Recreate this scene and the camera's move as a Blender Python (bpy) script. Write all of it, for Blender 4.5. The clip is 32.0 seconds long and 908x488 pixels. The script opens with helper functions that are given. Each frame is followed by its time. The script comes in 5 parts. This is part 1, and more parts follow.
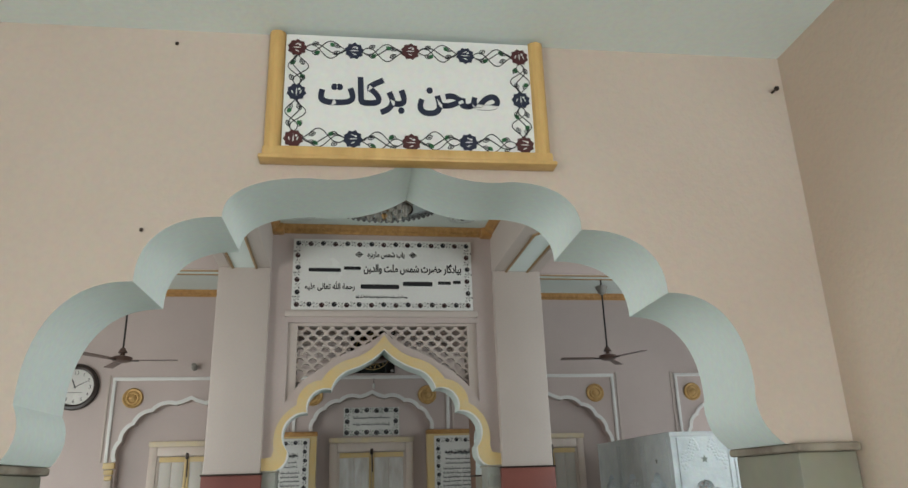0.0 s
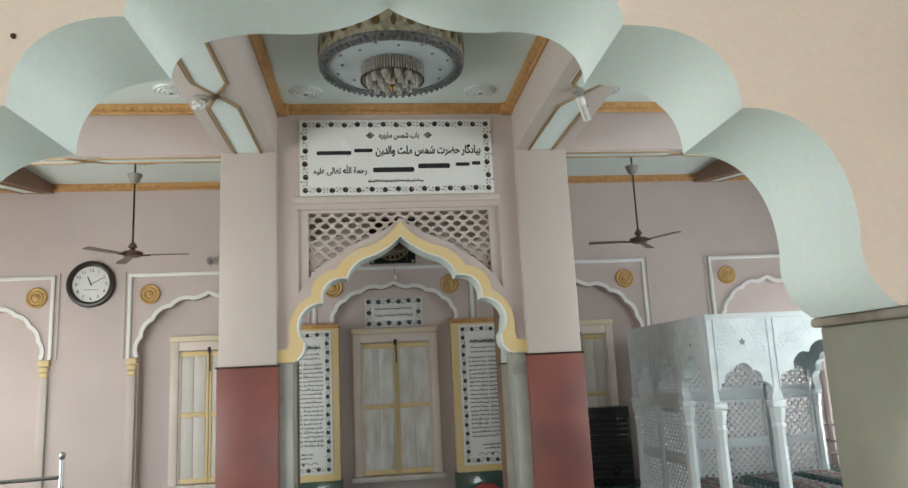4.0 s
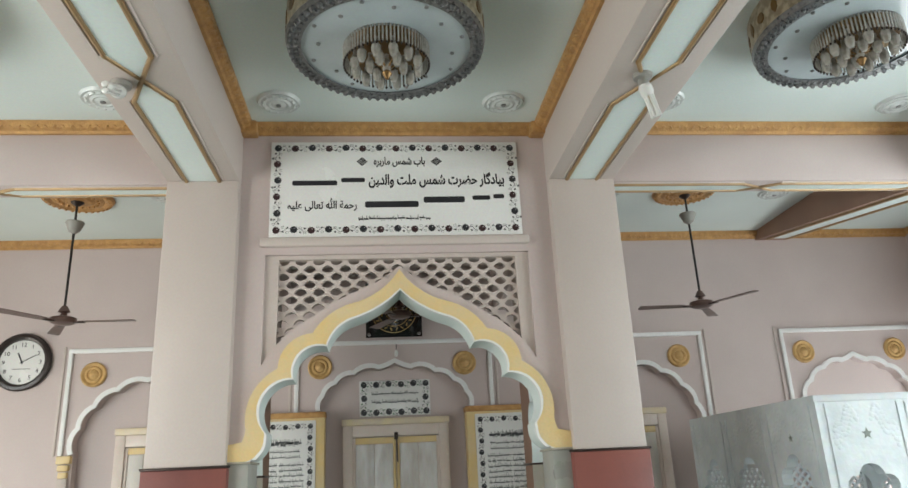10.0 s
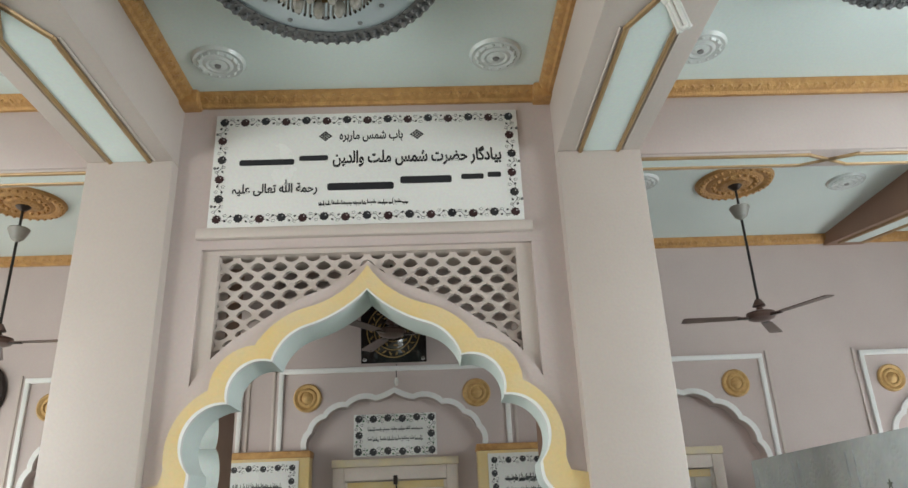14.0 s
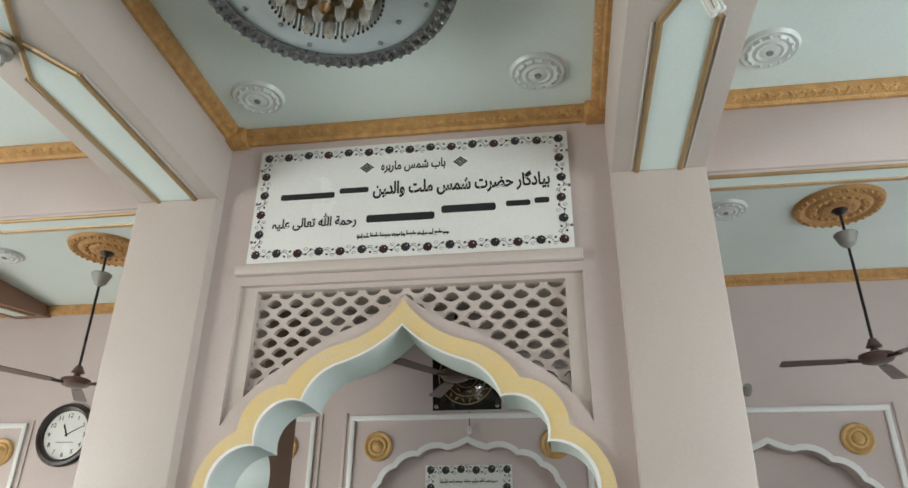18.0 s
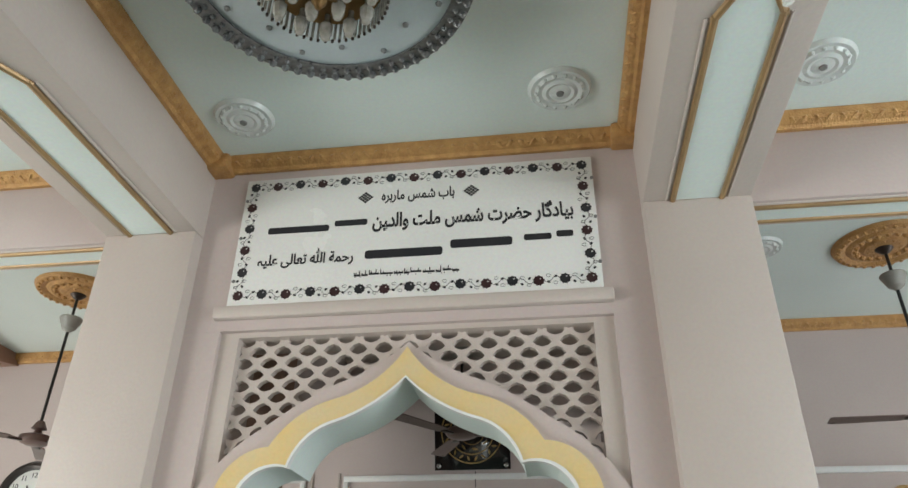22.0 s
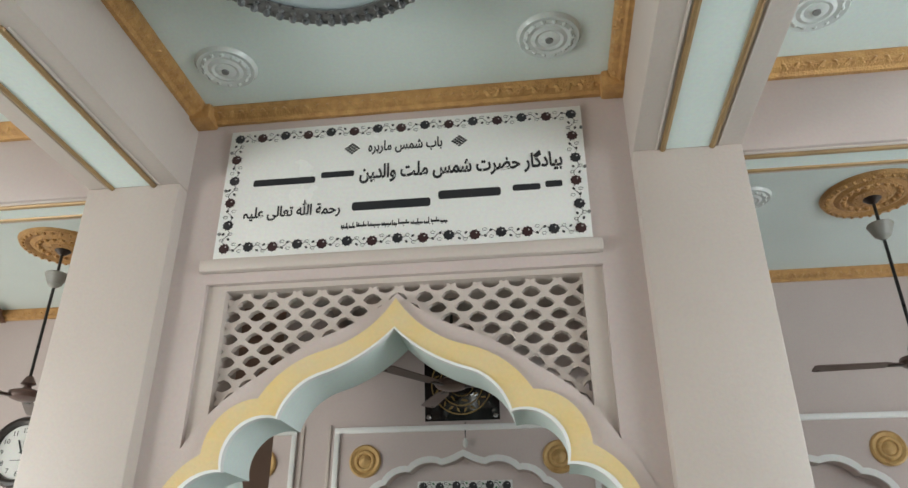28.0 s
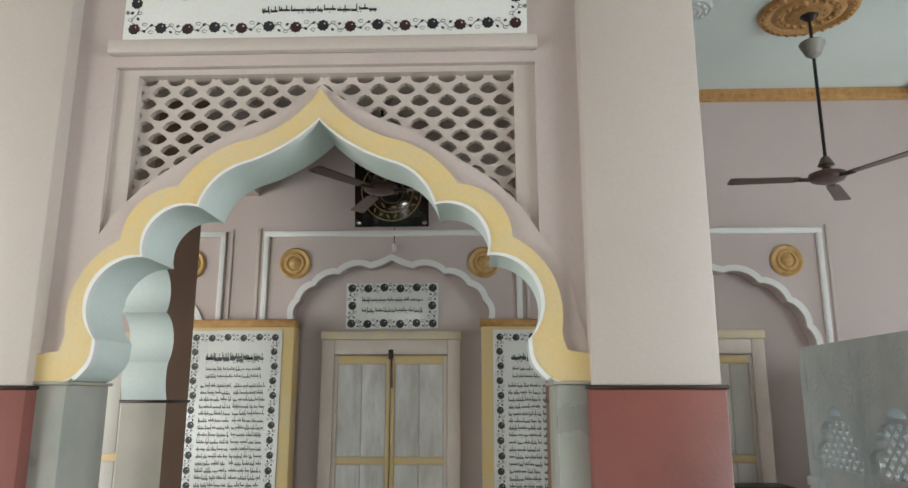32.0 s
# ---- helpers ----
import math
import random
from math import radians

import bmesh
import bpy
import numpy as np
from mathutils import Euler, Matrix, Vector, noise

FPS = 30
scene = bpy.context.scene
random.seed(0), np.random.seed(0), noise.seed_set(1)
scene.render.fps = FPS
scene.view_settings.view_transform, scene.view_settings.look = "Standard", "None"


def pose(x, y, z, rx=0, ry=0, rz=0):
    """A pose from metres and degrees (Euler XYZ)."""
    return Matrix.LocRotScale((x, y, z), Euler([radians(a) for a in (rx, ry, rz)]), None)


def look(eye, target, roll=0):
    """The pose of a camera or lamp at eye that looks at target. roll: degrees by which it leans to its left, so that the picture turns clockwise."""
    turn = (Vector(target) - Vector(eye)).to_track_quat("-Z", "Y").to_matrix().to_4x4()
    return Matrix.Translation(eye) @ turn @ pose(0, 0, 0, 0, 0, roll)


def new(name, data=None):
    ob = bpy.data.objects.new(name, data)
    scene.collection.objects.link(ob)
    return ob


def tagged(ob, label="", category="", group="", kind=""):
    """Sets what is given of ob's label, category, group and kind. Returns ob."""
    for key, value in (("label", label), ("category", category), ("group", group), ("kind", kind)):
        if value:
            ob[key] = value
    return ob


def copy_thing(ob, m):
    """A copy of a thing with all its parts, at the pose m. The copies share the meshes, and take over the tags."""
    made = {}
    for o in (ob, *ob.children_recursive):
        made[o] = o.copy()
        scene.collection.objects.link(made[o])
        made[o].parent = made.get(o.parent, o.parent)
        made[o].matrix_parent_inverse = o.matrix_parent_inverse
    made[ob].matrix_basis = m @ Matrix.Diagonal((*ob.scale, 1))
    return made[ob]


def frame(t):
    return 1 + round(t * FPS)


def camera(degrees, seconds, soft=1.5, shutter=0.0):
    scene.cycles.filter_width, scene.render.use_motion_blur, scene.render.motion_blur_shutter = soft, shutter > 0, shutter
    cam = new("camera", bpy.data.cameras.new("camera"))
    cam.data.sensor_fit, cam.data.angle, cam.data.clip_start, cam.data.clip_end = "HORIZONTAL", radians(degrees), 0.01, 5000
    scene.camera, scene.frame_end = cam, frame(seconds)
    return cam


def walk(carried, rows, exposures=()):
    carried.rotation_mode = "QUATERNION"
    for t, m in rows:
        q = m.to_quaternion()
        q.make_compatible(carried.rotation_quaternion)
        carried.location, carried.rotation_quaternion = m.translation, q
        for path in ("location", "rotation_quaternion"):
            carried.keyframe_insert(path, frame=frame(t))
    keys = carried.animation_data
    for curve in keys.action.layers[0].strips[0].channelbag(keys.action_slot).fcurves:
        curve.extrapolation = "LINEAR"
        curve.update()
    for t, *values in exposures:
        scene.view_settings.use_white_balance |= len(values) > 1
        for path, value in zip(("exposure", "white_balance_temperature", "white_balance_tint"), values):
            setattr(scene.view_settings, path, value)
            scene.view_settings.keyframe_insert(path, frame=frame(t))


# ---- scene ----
cam = camera(64.5, 32.0)
PATH = [
    (0, (-0.441, -7.453, 1.506), (-0.137, -5.581, 2.141), -1.8),
    (0.5, (-0.455, -7.44, 1.505), (-0.133, -5.565, 2.124), -1.9),
    (1, (-0.478, -7.424, 1.504), (-0.132, -5.54, 2.08), -2.4),
    (1.5, (-0.49, -7.394, 1.502), (-0.123, -5.497, 2.022), -2.7),
    (2, (-0.476, -7.336, 1.492), (-0.081, -5.433, 1.962), -3.2),
    (2.5, (-0.43, -7.25, 1.476), (-0.061, -5.339, 1.932), -3.3),
    (3, (-0.359, -7.145, 1.486), (-0.098, -5.199, 1.866), -3.4),
    (3.5, (-0.31, -7.045, 1.484), (-0.1, -5.089, 1.846), -2.9),
    (5.5, (-0.294, -6.511, 1.515), (0.057, -4.563, 1.798), -1.9),
    (6, (-0.29, -6.38, 1.491), (0.018, -4.416, 1.709), -1.4),
    (6.5, (-0.249, -6.244, 1.502), (-0.003, -4.279, 1.781), -1.4),
    (7, (-0.201, -6.086, 1.506), (-0.041, -4.127, 1.874), -1.4),
    (7.5, (-0.157, -5.971, 1.505), (-0.041, -4.002, 1.831), -2.1),
    (8, (-0.177, -5.808, 1.48), (-0.058, -3.838, 1.804), -0.9),
    (8.5, (-0.182, -5.656, 1.495), (-0.02, -3.712, 1.934), 0.9),
    (9, (-0.221, -5.496, 1.546), (-0.05, -3.574, 2.071), -0.5),
    (9.5, (-0.202, -5.338, 1.555), (0.026, -3.415, 2.053), -2.0),
    (10, (-0.142, -5.171, 1.526), (0.063, -3.279, 2.141), -2.8),
    (10.5, (-0.065, -5.025, 1.563), (0.099, -3.149, 2.237), -2.3),
    (11, (0.008, -4.858, 1.573), (0.133, -2.959, 2.188), -2.8),
    (11.5, (0.029, -4.708, 1.551), (0.116, -2.808, 2.17), -2.0),
    (12, (0.035, -4.558, 1.542), (0.127, -2.679, 2.221), -1.0),
    (12.5, (0.052, -4.42, 1.59), (0.299, -2.539, 2.223), -1.7),
    (13, (0.138, -4.238, 1.549), (0.473, -2.339, 2.08), -2.4),
    (13.5, (0.252, -4.115, 1.551), (0.455, -2.23, 2.189), -2.4),
    (15.5, (0.667, -3.728, 1.543), (0.604, -1.897, 2.345), -2.2),
    (16, (0.715, -3.661, 1.549), (0.619, -1.834, 2.359), -0.4),
    (16.5, (0.772, -3.659, 1.56), (0.531, -1.866, 2.412), 1.4),
    (17, (0.796, -3.647, 1.553), (0.506, -1.845, 2.37), 1.6),
    (17.5, (0.807, -3.644, 1.554), (0.543, -1.85, 2.398), 1.4),
    (18, (0.826, -3.658, 1.544), (0.559, -1.878, 2.418), 0.7),
    (18.5, (0.827, -3.664, 1.541), (0.53, -1.89, 2.414), 0.8),
    (19, (0.725, -3.359, 1.602), (0.456, -1.602, 2.519), 0.6),
    (19.5, (0.674, -3.214, 1.646), (0.434, -1.465, 2.586), 0.5),
    (20, (0.696, -3.212, 1.713), (0.454, -1.453, 2.635), 0.5),
    (20.5, (0.681, -3.184, 1.721), (0.445, -1.42, 2.632), 0.2),
    (21, (0.669, -3.196, 1.736), (0.43, -1.429, 2.64), 0.2),
    (21.5, (0.681, -3.18, 1.735), (0.435, -1.425, 2.661), 0.5),
    (22, (0.674, -3.196, 1.737), (0.429, -1.474, 2.724), 0.6),
    (22.5, (0.673, -3.177, 1.747), (0.421, -1.453, 2.729), 1.1),
    (23, (0.69, -3.171, 1.75), (0.453, -1.431, 2.707), 0.9),
    (23.5, (0.668, -3.178, 1.741), (0.442, -1.43, 2.686), 0.4),
    (24, (0.672, -3.181, 1.752), (0.432, -1.425, 2.68), 0.5),
    (24.5, (0.669, -3.169, 1.736), (0.439, -1.403, 2.646), 0.6),
    (25, (0.699, -3.18, 1.777), (0.472, -1.39, 2.641), 0.4),
    (25.5, (0.698, -3.179, 1.766), (0.467, -1.396, 2.643), 0.2),
    (27.5, (0.688, -3.174, 1.759), (0.457, -1.388, 2.629), -0.1),
    (28, (0.675, -3.157, 1.728), (0.452, -1.375, 2.608), -0.2),
    (28.5, (0.687, -3.161, 1.742), (0.456, -1.375, 2.612), -0.0),
    (29, (0.677, -3.167, 1.75), (0.452, -1.371, 2.599), -0.2),
    (29.5, (0.69, -3.175, 1.773), (0.461, -1.362, 2.587), 0.0),
    (30, (0.69, -3.169, 1.758), (0.459, -1.337, 2.526), 0.1),
    (30.5, (0.726, -3.086, 1.685), (0.478, -1.227, 2.382), 0.2),
    (31, (0.74, -3.105, 1.651), (0.527, -1.209, 2.25), 0.4),
    (31.5, (0.744, -3.105, 1.626), (0.575, -1.181, 2.147), 0.2),
    (32, (0.718, -3.081, 1.607), (0.652, -1.127, 2.032), -0.0),
]
walk(cam, [(t, look(eye, target, roll)) for t, eye, target, roll in PATH], [(0, -0.5), (2.0, -0.45), (3.5, -0.15), (5.5, 0.08), (9, 0.14), (32, 0.18)])

# ---- light ----
world = bpy.data.worlds.new("sky")
scene.world = world
world.use_nodes = True
wn = world.node_tree.nodes
sky = wn.new("ShaderNodeTexSky")
sky.sky_type = "NISHITA"
sky.sun_disc = False
sky.sun_elevation = radians(52)
sky.sun_rotation = radians(250)
wn["Background"].inputs["Strength"].default_value = 0.12
world.node_tree.links.new(sky.outputs["Color"], wn["Background"].inputs["Color"])


def sun_lamp(name, strength, azimuth, elevation):
    data = bpy.data.lights.new(name, "SUN")
    data.energy, data.angle, data.color = strength, radians(0.6), (1.0, 0.95, 0.88)
    ob = new(name, data)
    a, e = radians(azimuth), radians(elevation)
    way = Vector((math.sin(a) * math.cos(e), math.cos(a) * math.cos(e), math.sin(e)))
    ob.matrix_world = look(way * 30, (0, 0, 0))
    return ob


def opening_light(name, place, target, wide, high, power, color=(1, 1, 1)):
    """Daylight that comes in through an opening of that size."""
    data = bpy.data.lights.new(name, "AREA")
    data.shape, data.size, data.size_y, data.energy, data.color = "RECTANGLE", wide, high, power, color
    ob = new(name, data)
    ob.matrix_world = look(place, target)
    return ob


sun_lamp("sun", 3.0, 250, 52)
opening_light("daylight_left", (-6.25, -2.6, 1.30), (3, 0.6, 0.2), 4.6, 2.5, 190, (0.94, 1.0, 0.98))
opening_light("daylight_right", (6.25, -2.9, 1.75), (0, -2.6, 3.5), 4.0, 3.0, 242, (0.90, 0.99, 1.0))
# added fill for the canopy's left face and the pillar fronts; its opening is assumed
opening_light("fill_front", (-5.15, -5.1, 1.35), (2.2, 0.2, 1.2), 1.6, 2.4, 105, (1.0, 0.965, 0.89))
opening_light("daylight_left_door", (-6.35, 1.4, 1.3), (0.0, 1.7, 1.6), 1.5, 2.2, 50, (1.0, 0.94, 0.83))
opening_light("daylight_right_door", (6.35, 2.0, 1.05), (0, 1.6, 1.5), 1.0, 1.8, 50, (0.94, 1.0, 1.0))
opening_light("daylight_porch", (0.50, -10.12, 1.05), (0.0, -6, 1.6), 0.8, 2.0, 102, (0.92, 1.0, 1.0))
# added fill that brightens the right side of the porch room; no known source
opening_light("fill_porch_side", (-2.74, -8.7, 1.2), (0.9, -6.9, 1.7), 1.7, 2.0, 60, (0.92, 1.0, 1.0))


# ---- materials ----
def material(name, color, rough=0.6, metal=0.0, second=None, scale=4.0, grain=60.0, bump=0.05, spread=0.5, stretch=(1, 1, 1), coat=0.0, piece=0.0):
    """A surface with a broad variation between two colours, a fine grain and a light relief."""
    m = bpy.data.materials.new(name)
    m.use_nodes = True
    n, link = m.node_tree.nodes, m.node_tree.links.new
    b = n["Principled BSDF"]
    b.inputs["Metallic"].default_value = metal
    b.inputs["Coat Weight"].default_value = coat
    where, scaled = n.new("ShaderNodeTexCoord"), n.new("ShaderNodeMapping")
    scaled.inputs["Scale"].default_value = stretch
    link(where.outputs["Object"], scaled.inputs["Vector"])
    broad, fine = n.new("ShaderNodeTexNoise"), n.new("ShaderNodeTexNoise")
    for node, s, detail in ((broad, scale, 5), (fine, grain, 3)):
        node.inputs["Scale"].default_value, node.inputs["Detail"].default_value = s, detail
        link(scaled.outputs["Vector"], node.inputs["Vector"])
    ramp = n.new("ShaderNodeValToRGB")
    ramp.color_ramp.elements[0].position, ramp.color_ramp.elements[1].position = 0.5 - spread / 2, 0.5 + spread / 2
    second = second or tuple(c * 0.86 for c in color)
    ramp.color_ramp.elements[0].color, ramp.color_ramp.elements[1].color = (*second, 1), (*color, 1)
    link(broad.outputs["Fac"], ramp.inputs["Fac"])
    mix = n.new("ShaderNodeMix")
    mix.data_type, mix.blend_type = "RGBA", "MULTIPLY"
    mix.inputs["Factor"].default_value = 0.16
    link(ramp.outputs["Color"], mix.inputs["A"])
    link(fine.outputs["Color"], mix.inputs["B"])
    out = mix.outputs["Result"]
    if piece:
        info, shift = n.new("ShaderNodeObjectInfo"), n.new("ShaderNodeMapRange")
        shift.inputs["To Min"].default_value, shift.inputs["To Max"].default_value = 1 - piece, 1 + piece
        tone = n.new("ShaderNodeHueSaturation")
        link(info.outputs["Random"], shift.inputs["Value"])
        link(shift.outputs["Result"], tone.inputs["Value"])
        link(out, tone.inputs["Color"])
        out = tone.outputs["Color"]
    link(out, b.inputs["Base Color"])
    shine = n.new("ShaderNodeMapRange")
    shine.inputs["To Min"].default_value, shine.inputs["To Max"].default_value = max(rough - 0.1, 0.02), min(rough + 0.1, 1)
    link(broad.outputs["Fac"], shine.inputs["Value"])
    link(shine.outputs["Result"], b.inputs["Roughness"])
    relief = n.new("ShaderNodeBump")
    relief.inputs["Strength"].default_value, relief.inputs["Distance"].default_value = bump, 0.02
    link(fine.outputs["Fac"], relief.inputs["Height"])
    link(relief.outputs["Normal"], b.inputs["Normal"])
    return m


PINK = material("pink_wall_paint", (0.63, 0.535, 0.51), 0.55, second=(0.57, 0.48, 0.46), scale=1.6)
PALE = material("pale_pink_paint", (0.625, 0.545, 0.50), 0.5, second=(0.57, 0.495, 0.455), scale=1.5)
PEACH = material("peach_wall_paint", (0.63, 0.535, 0.46), 0.6, second=(0.54, 0.44, 0.37), scale=1.1, bump=0.12)
TAN = material("tan_wall_paint", (0.66, 0.54, 0.44), 0.55, second=(0.57, 0.45, 0.36), scale=1.3, bump=0.12)
MINT = material("pale_mint_paint", (0.78, 0.86, 0.835), 0.5, second=(0.71, 0.79, 0.77), scale=1.2)
WHITE = material("white_gloss_paint", (0.86, 0.86, 0.85), 0.4, second=(0.80, 0.80, 0.79), scale=5)
# brown tone of the raking beams and the cross wall faces
BROWN = material("dusky_brown", (0.36, 0.22, 0.155), 0.6, second=(0.29, 0.17, 0.125), scale=3)
RED = material("brick_red_paint", (0.29, 0.095, 0.075), 0.4, second=(0.18, 0.065, 0.06), scale=1.7, spread=0.4)
BASE = material("worn_base_paint", (0.72, 0.69, 0.64), 0.5, second=(0.56, 0.50, 0.44), scale=5, spread=0.35)
GOLD = material("gilded_plaster", (0.66, 0.38, 0.14), 0.42, 0.25, second=(0.42, 0.21, 0.07), scale=18, grain=90, bump=0.5)
TAWNY = material("dull_gold_paint", (0.46, 0.30, 0.14), 0.4, 0.35, second=(0.33, 0.22, 0.12), scale=9)
YELLOW = material("cream_yellow_paint", (0.80, 0.58, 0.24), 0.5, second=(0.74, 0.60, 0.36), scale=6, bump=0.1)
CREAM = material("cream_door_paint", (0.80, 0.71, 0.65), 0.45, second=(0.72, 0.61, 0.54), scale=4)
GREY = material("grey_marble", (0.46, 0.46, 0.42), 0.3, second=(0.34, 0.35, 0.32), scale=3, grain=14, spread=0.35)
STONE = material("beige_stone", (0.46, 0.42, 0.34), 0.35, second=(0.38, 0.35, 0.29), scale=3, grain=20)
MARBLE = material("white_marble", (0.73, 0.77, 0.78), 0.32, second=(0.62, 0.67, 0.69), scale=3.5, grain=16, spread=0.4)
CARVE = material("carved_marble", (0.68, 0.735, 0.745), 0.4, second=(0.55, 0.61, 0.63), scale=5, grain=24, bump=0.16, spread=0.4)
GREEN = material("dark_green_marble", (0.065, 0.12, 0.10), 0.12, second=(0.035, 0.07, 0.06), scale=4, grain=20, piece=0.12)
STRIP = material("white_floor_strip", (0.68, 0.68, 0.64), 0.2)
DARK = material("dark_bronze_metal", (0.05, 0.035, 0.03), 0.35, 0.5)
FAN = material("brown_fan_enamel", (0.16, 0.10, 0.085), 0.3, 0.2)
BLACK = material("black_plastic", (0.018, 0.018, 0.018), 0.3)
INK = material("black_sign_ink", (0.025, 0.025, 0.03), 0.4)
BLUE = material("dark_blue_ink", (0.014, 0.019, 0.05), 0.4)
WINE = material("wine_red_ink", (0.075, 0.014, 0.016), 0.4)
LEAF = material("green_ink", (0.03, 0.16, 0.06), 0.4)
GREYINK = material("grey_ink", (0.22, 0.22, 0.22), 0.4)
SIGN = material("white_sign_enamel", (0.84, 0.84, 0.82), 0.25, second=(0.79, 0.79, 0.77), scale=2)
STEEL = material("brushed_steel", (0.46, 0.46, 0.46), 0.28, 1.0)
LAMP = material("white_lamp_glass", (0.85, 0.85, 0.82), 0.2)


def glass(name, color=(0.92, 0.96, 0.96), rough=0.06):
    m = bpy.data.materials.new(name)
    m.use_nodes = True
    b = m.node_tree.nodes["Principled BSDF"]
    b.inputs["Base Color"].default_value = (*color, 1)
    b.inputs["Roughness"].default_value = rough
    b.inputs["Transmission Weight"].default_value = 0.85
    b.inputs["IOR"].default_value = 1.45
    return m


GLASS = glass("cut_glass")


# ---- building helpers ----
def mesh_of(bm, mat):
    me = bpy.data.meshes.new("mesh")
    bmesh.ops.recalc_face_normals(bm, faces=bm.faces)
    for f in bm.faces:
        f.smooth = True
    for e in bm.edges:
        e.smooth = len(e.link_faces) == 2 and e.calc_face_angle(3.0) < 0.42
    bm.to_mesh(me)
    bm.free()
    for one in mat if isinstance(mat, (list, tuple)) else (mat,):
        me.materials.append(one)
    return me


def part(name, bm, mat, parent=None, label="", smooth=False, kind=""):
    """One mesh object, made from a bmesh, under a thing or a part."""
    me = bm if isinstance(bm, bpy.types.Mesh) else mesh_of(bm, mat)
    ob = new(name, me)
    if smooth:
        for p in me.polygons:
            p.use_smooth = True
    if parent:
        ob.parent = parent
    return tagged(ob, label, kind=kind)


def thing(name, label, category, group="", kind="", at=(0, 0, 0)):
    ob = new(name)
    ob.location = at
    return tagged(ob, label, category, group, kind)


def block(x0, x1, y0, y1, z0, z1, bevel=0.0, bm=None):
    bm = bm or bmesh.new()
    made = bmesh.ops.create_cube(bm, size=1.0)["verts"]
    for v in made:
        v.co = Vector((x0 + (v.co.x + 0.5) * (x1 - x0), y0 + (v.co.y + 0.5) * (y1 - y0), z0 + (v.co.z + 0.5) * (z1 - z0)))
    if bevel:
        edges = {e for v in made for e in v.link_edges}
        bmesh.ops.bevel(bm, geom=list(edges), offset=bevel, segments=2, affect="EDGES", profile=0.5)
    return bm


AX = {"x": lambda u, v, w: (w, u, v), "y": lambda u, v, w: (u, w, v), "z": lambda u, v, w: (u, v, w)}


def prism(outline, axis, w0, w1, bm=None):
    """An outline pushed along an axis from w0 to w1."""
    bm = bm or bmesh.new()
    to = AX[axis]
    a = [bm.verts.new(to(u, v, w0)) for u, v in outline]
    b = [bm.verts.new(to(u, v, w1)) for u, v in outline]
    bm.faces.new(a)
    bm.faces.new(list(reversed(b)))
    n = len(a)
    for i in range(n):
        bm.faces.new((a[i], b[i], b[(i + 1) % n], a[(i + 1) % n]))
    return bm


def band(inner, outer, axis, w0, w1, bm=None):
    """A strip between two lines with as many points, pushed along an axis."""
    bm = bm or bmesh.new()
    to = AX[axis]
    rows = [[bm.verts.new(to(u, v, w)) for u, v in line] for line in (inner, outer) for w in (w0, w1)]
    i0, i1, o0, o1 = rows
    for k in range(len(inner) - 1):
        for a, b in ((i0, o0), (o0, o1), (o1, i1), (i1, i0)):
            bm.faces.new((a[k], a[k + 1], b[k + 1], b[k]))
    for k in (0, len(inner) - 1):
        bm.faces.new((i0[k], o0[k], o1[k], i1[k]))
    return bm


def arc(p, q, bulge, n=10):
    """Points from p towards q (without q) on an arc whose height is bulge times the chord; positive to the left of the way."""
    (x0, y0), (x1, y1) = p, q
    dx, dy = x1 - x0, y1 - y0
    if abs(bulge) < 1e-4:
        return [(x0 + dx * i / n, y0 + dy * i / n) for i in range(n)]
    k = (1 / (4 * bulge)) - bulge
    cx, cy = x0 + dx / 2 + dy * k / 2, y0 + dy / 2 - dx * k / 2
    r = math.hypot(x0 - cx, y0 - cy)
    a0 = math.atan2(y0 - cy, x0 - cx)
    sweep = -4 * math.atan(2 * bulge)
    return [(cx + r * math.cos(a0 + sweep * i / n), cy + r * math.sin(a0 + sweep * i / n)) for i in range(n)]


def foils(half, n=10):
    """The whole line of a cusped arch from its left foot to its right one; half: keys (x, z, bulge to the next) from foot to crown on the left side, x counted from the middle."""
    left = []
    for (x0, z0, b), (x1, z1, _) in zip(half, half[1:]):
        left += arc((-x0, z0), (-x1, z1), b, n)
    left.append((-half[-1][0], half[-1][1]))
    return left + [(-x, z) for x, z in reversed(left[:-1])] if abs(half[-1][0]) < 1e-6 else left + [(-x, z) for x, z in reversed(left)]


def moved(line, x, z=0.0):
    return [(u + x, v + z) for u, v in line]


def lathe(profile, steps=24, bm=None, at=(0, 0, 0), hollow=False):
    """A turned body about z from (radius, height) pairs; hollow: a ring whose last pair joins the first."""
    bm = bm or bmesh.new()
    rings = []
    for r, z in profile:
        rings.append([bm.verts.new((at[0] + max(r, 1e-4) * math.cos(2 * math.pi * i / steps), at[1] + max(r, 1e-4) * math.sin(2 * math.pi * i / steps), at[2] + z)) for i in range(steps)])
    for a, b in zip(rings, rings[1:] + (rings[:1] if hollow else [])):
        for i in range(steps):
            bm.faces.new((a[i], a[(i + 1) % steps], b[(i + 1) % steps], b[i]))
    if not hollow:
        bm.faces.new(list(reversed(rings[0])))
        bm.faces.new(rings[-1])
    return bm


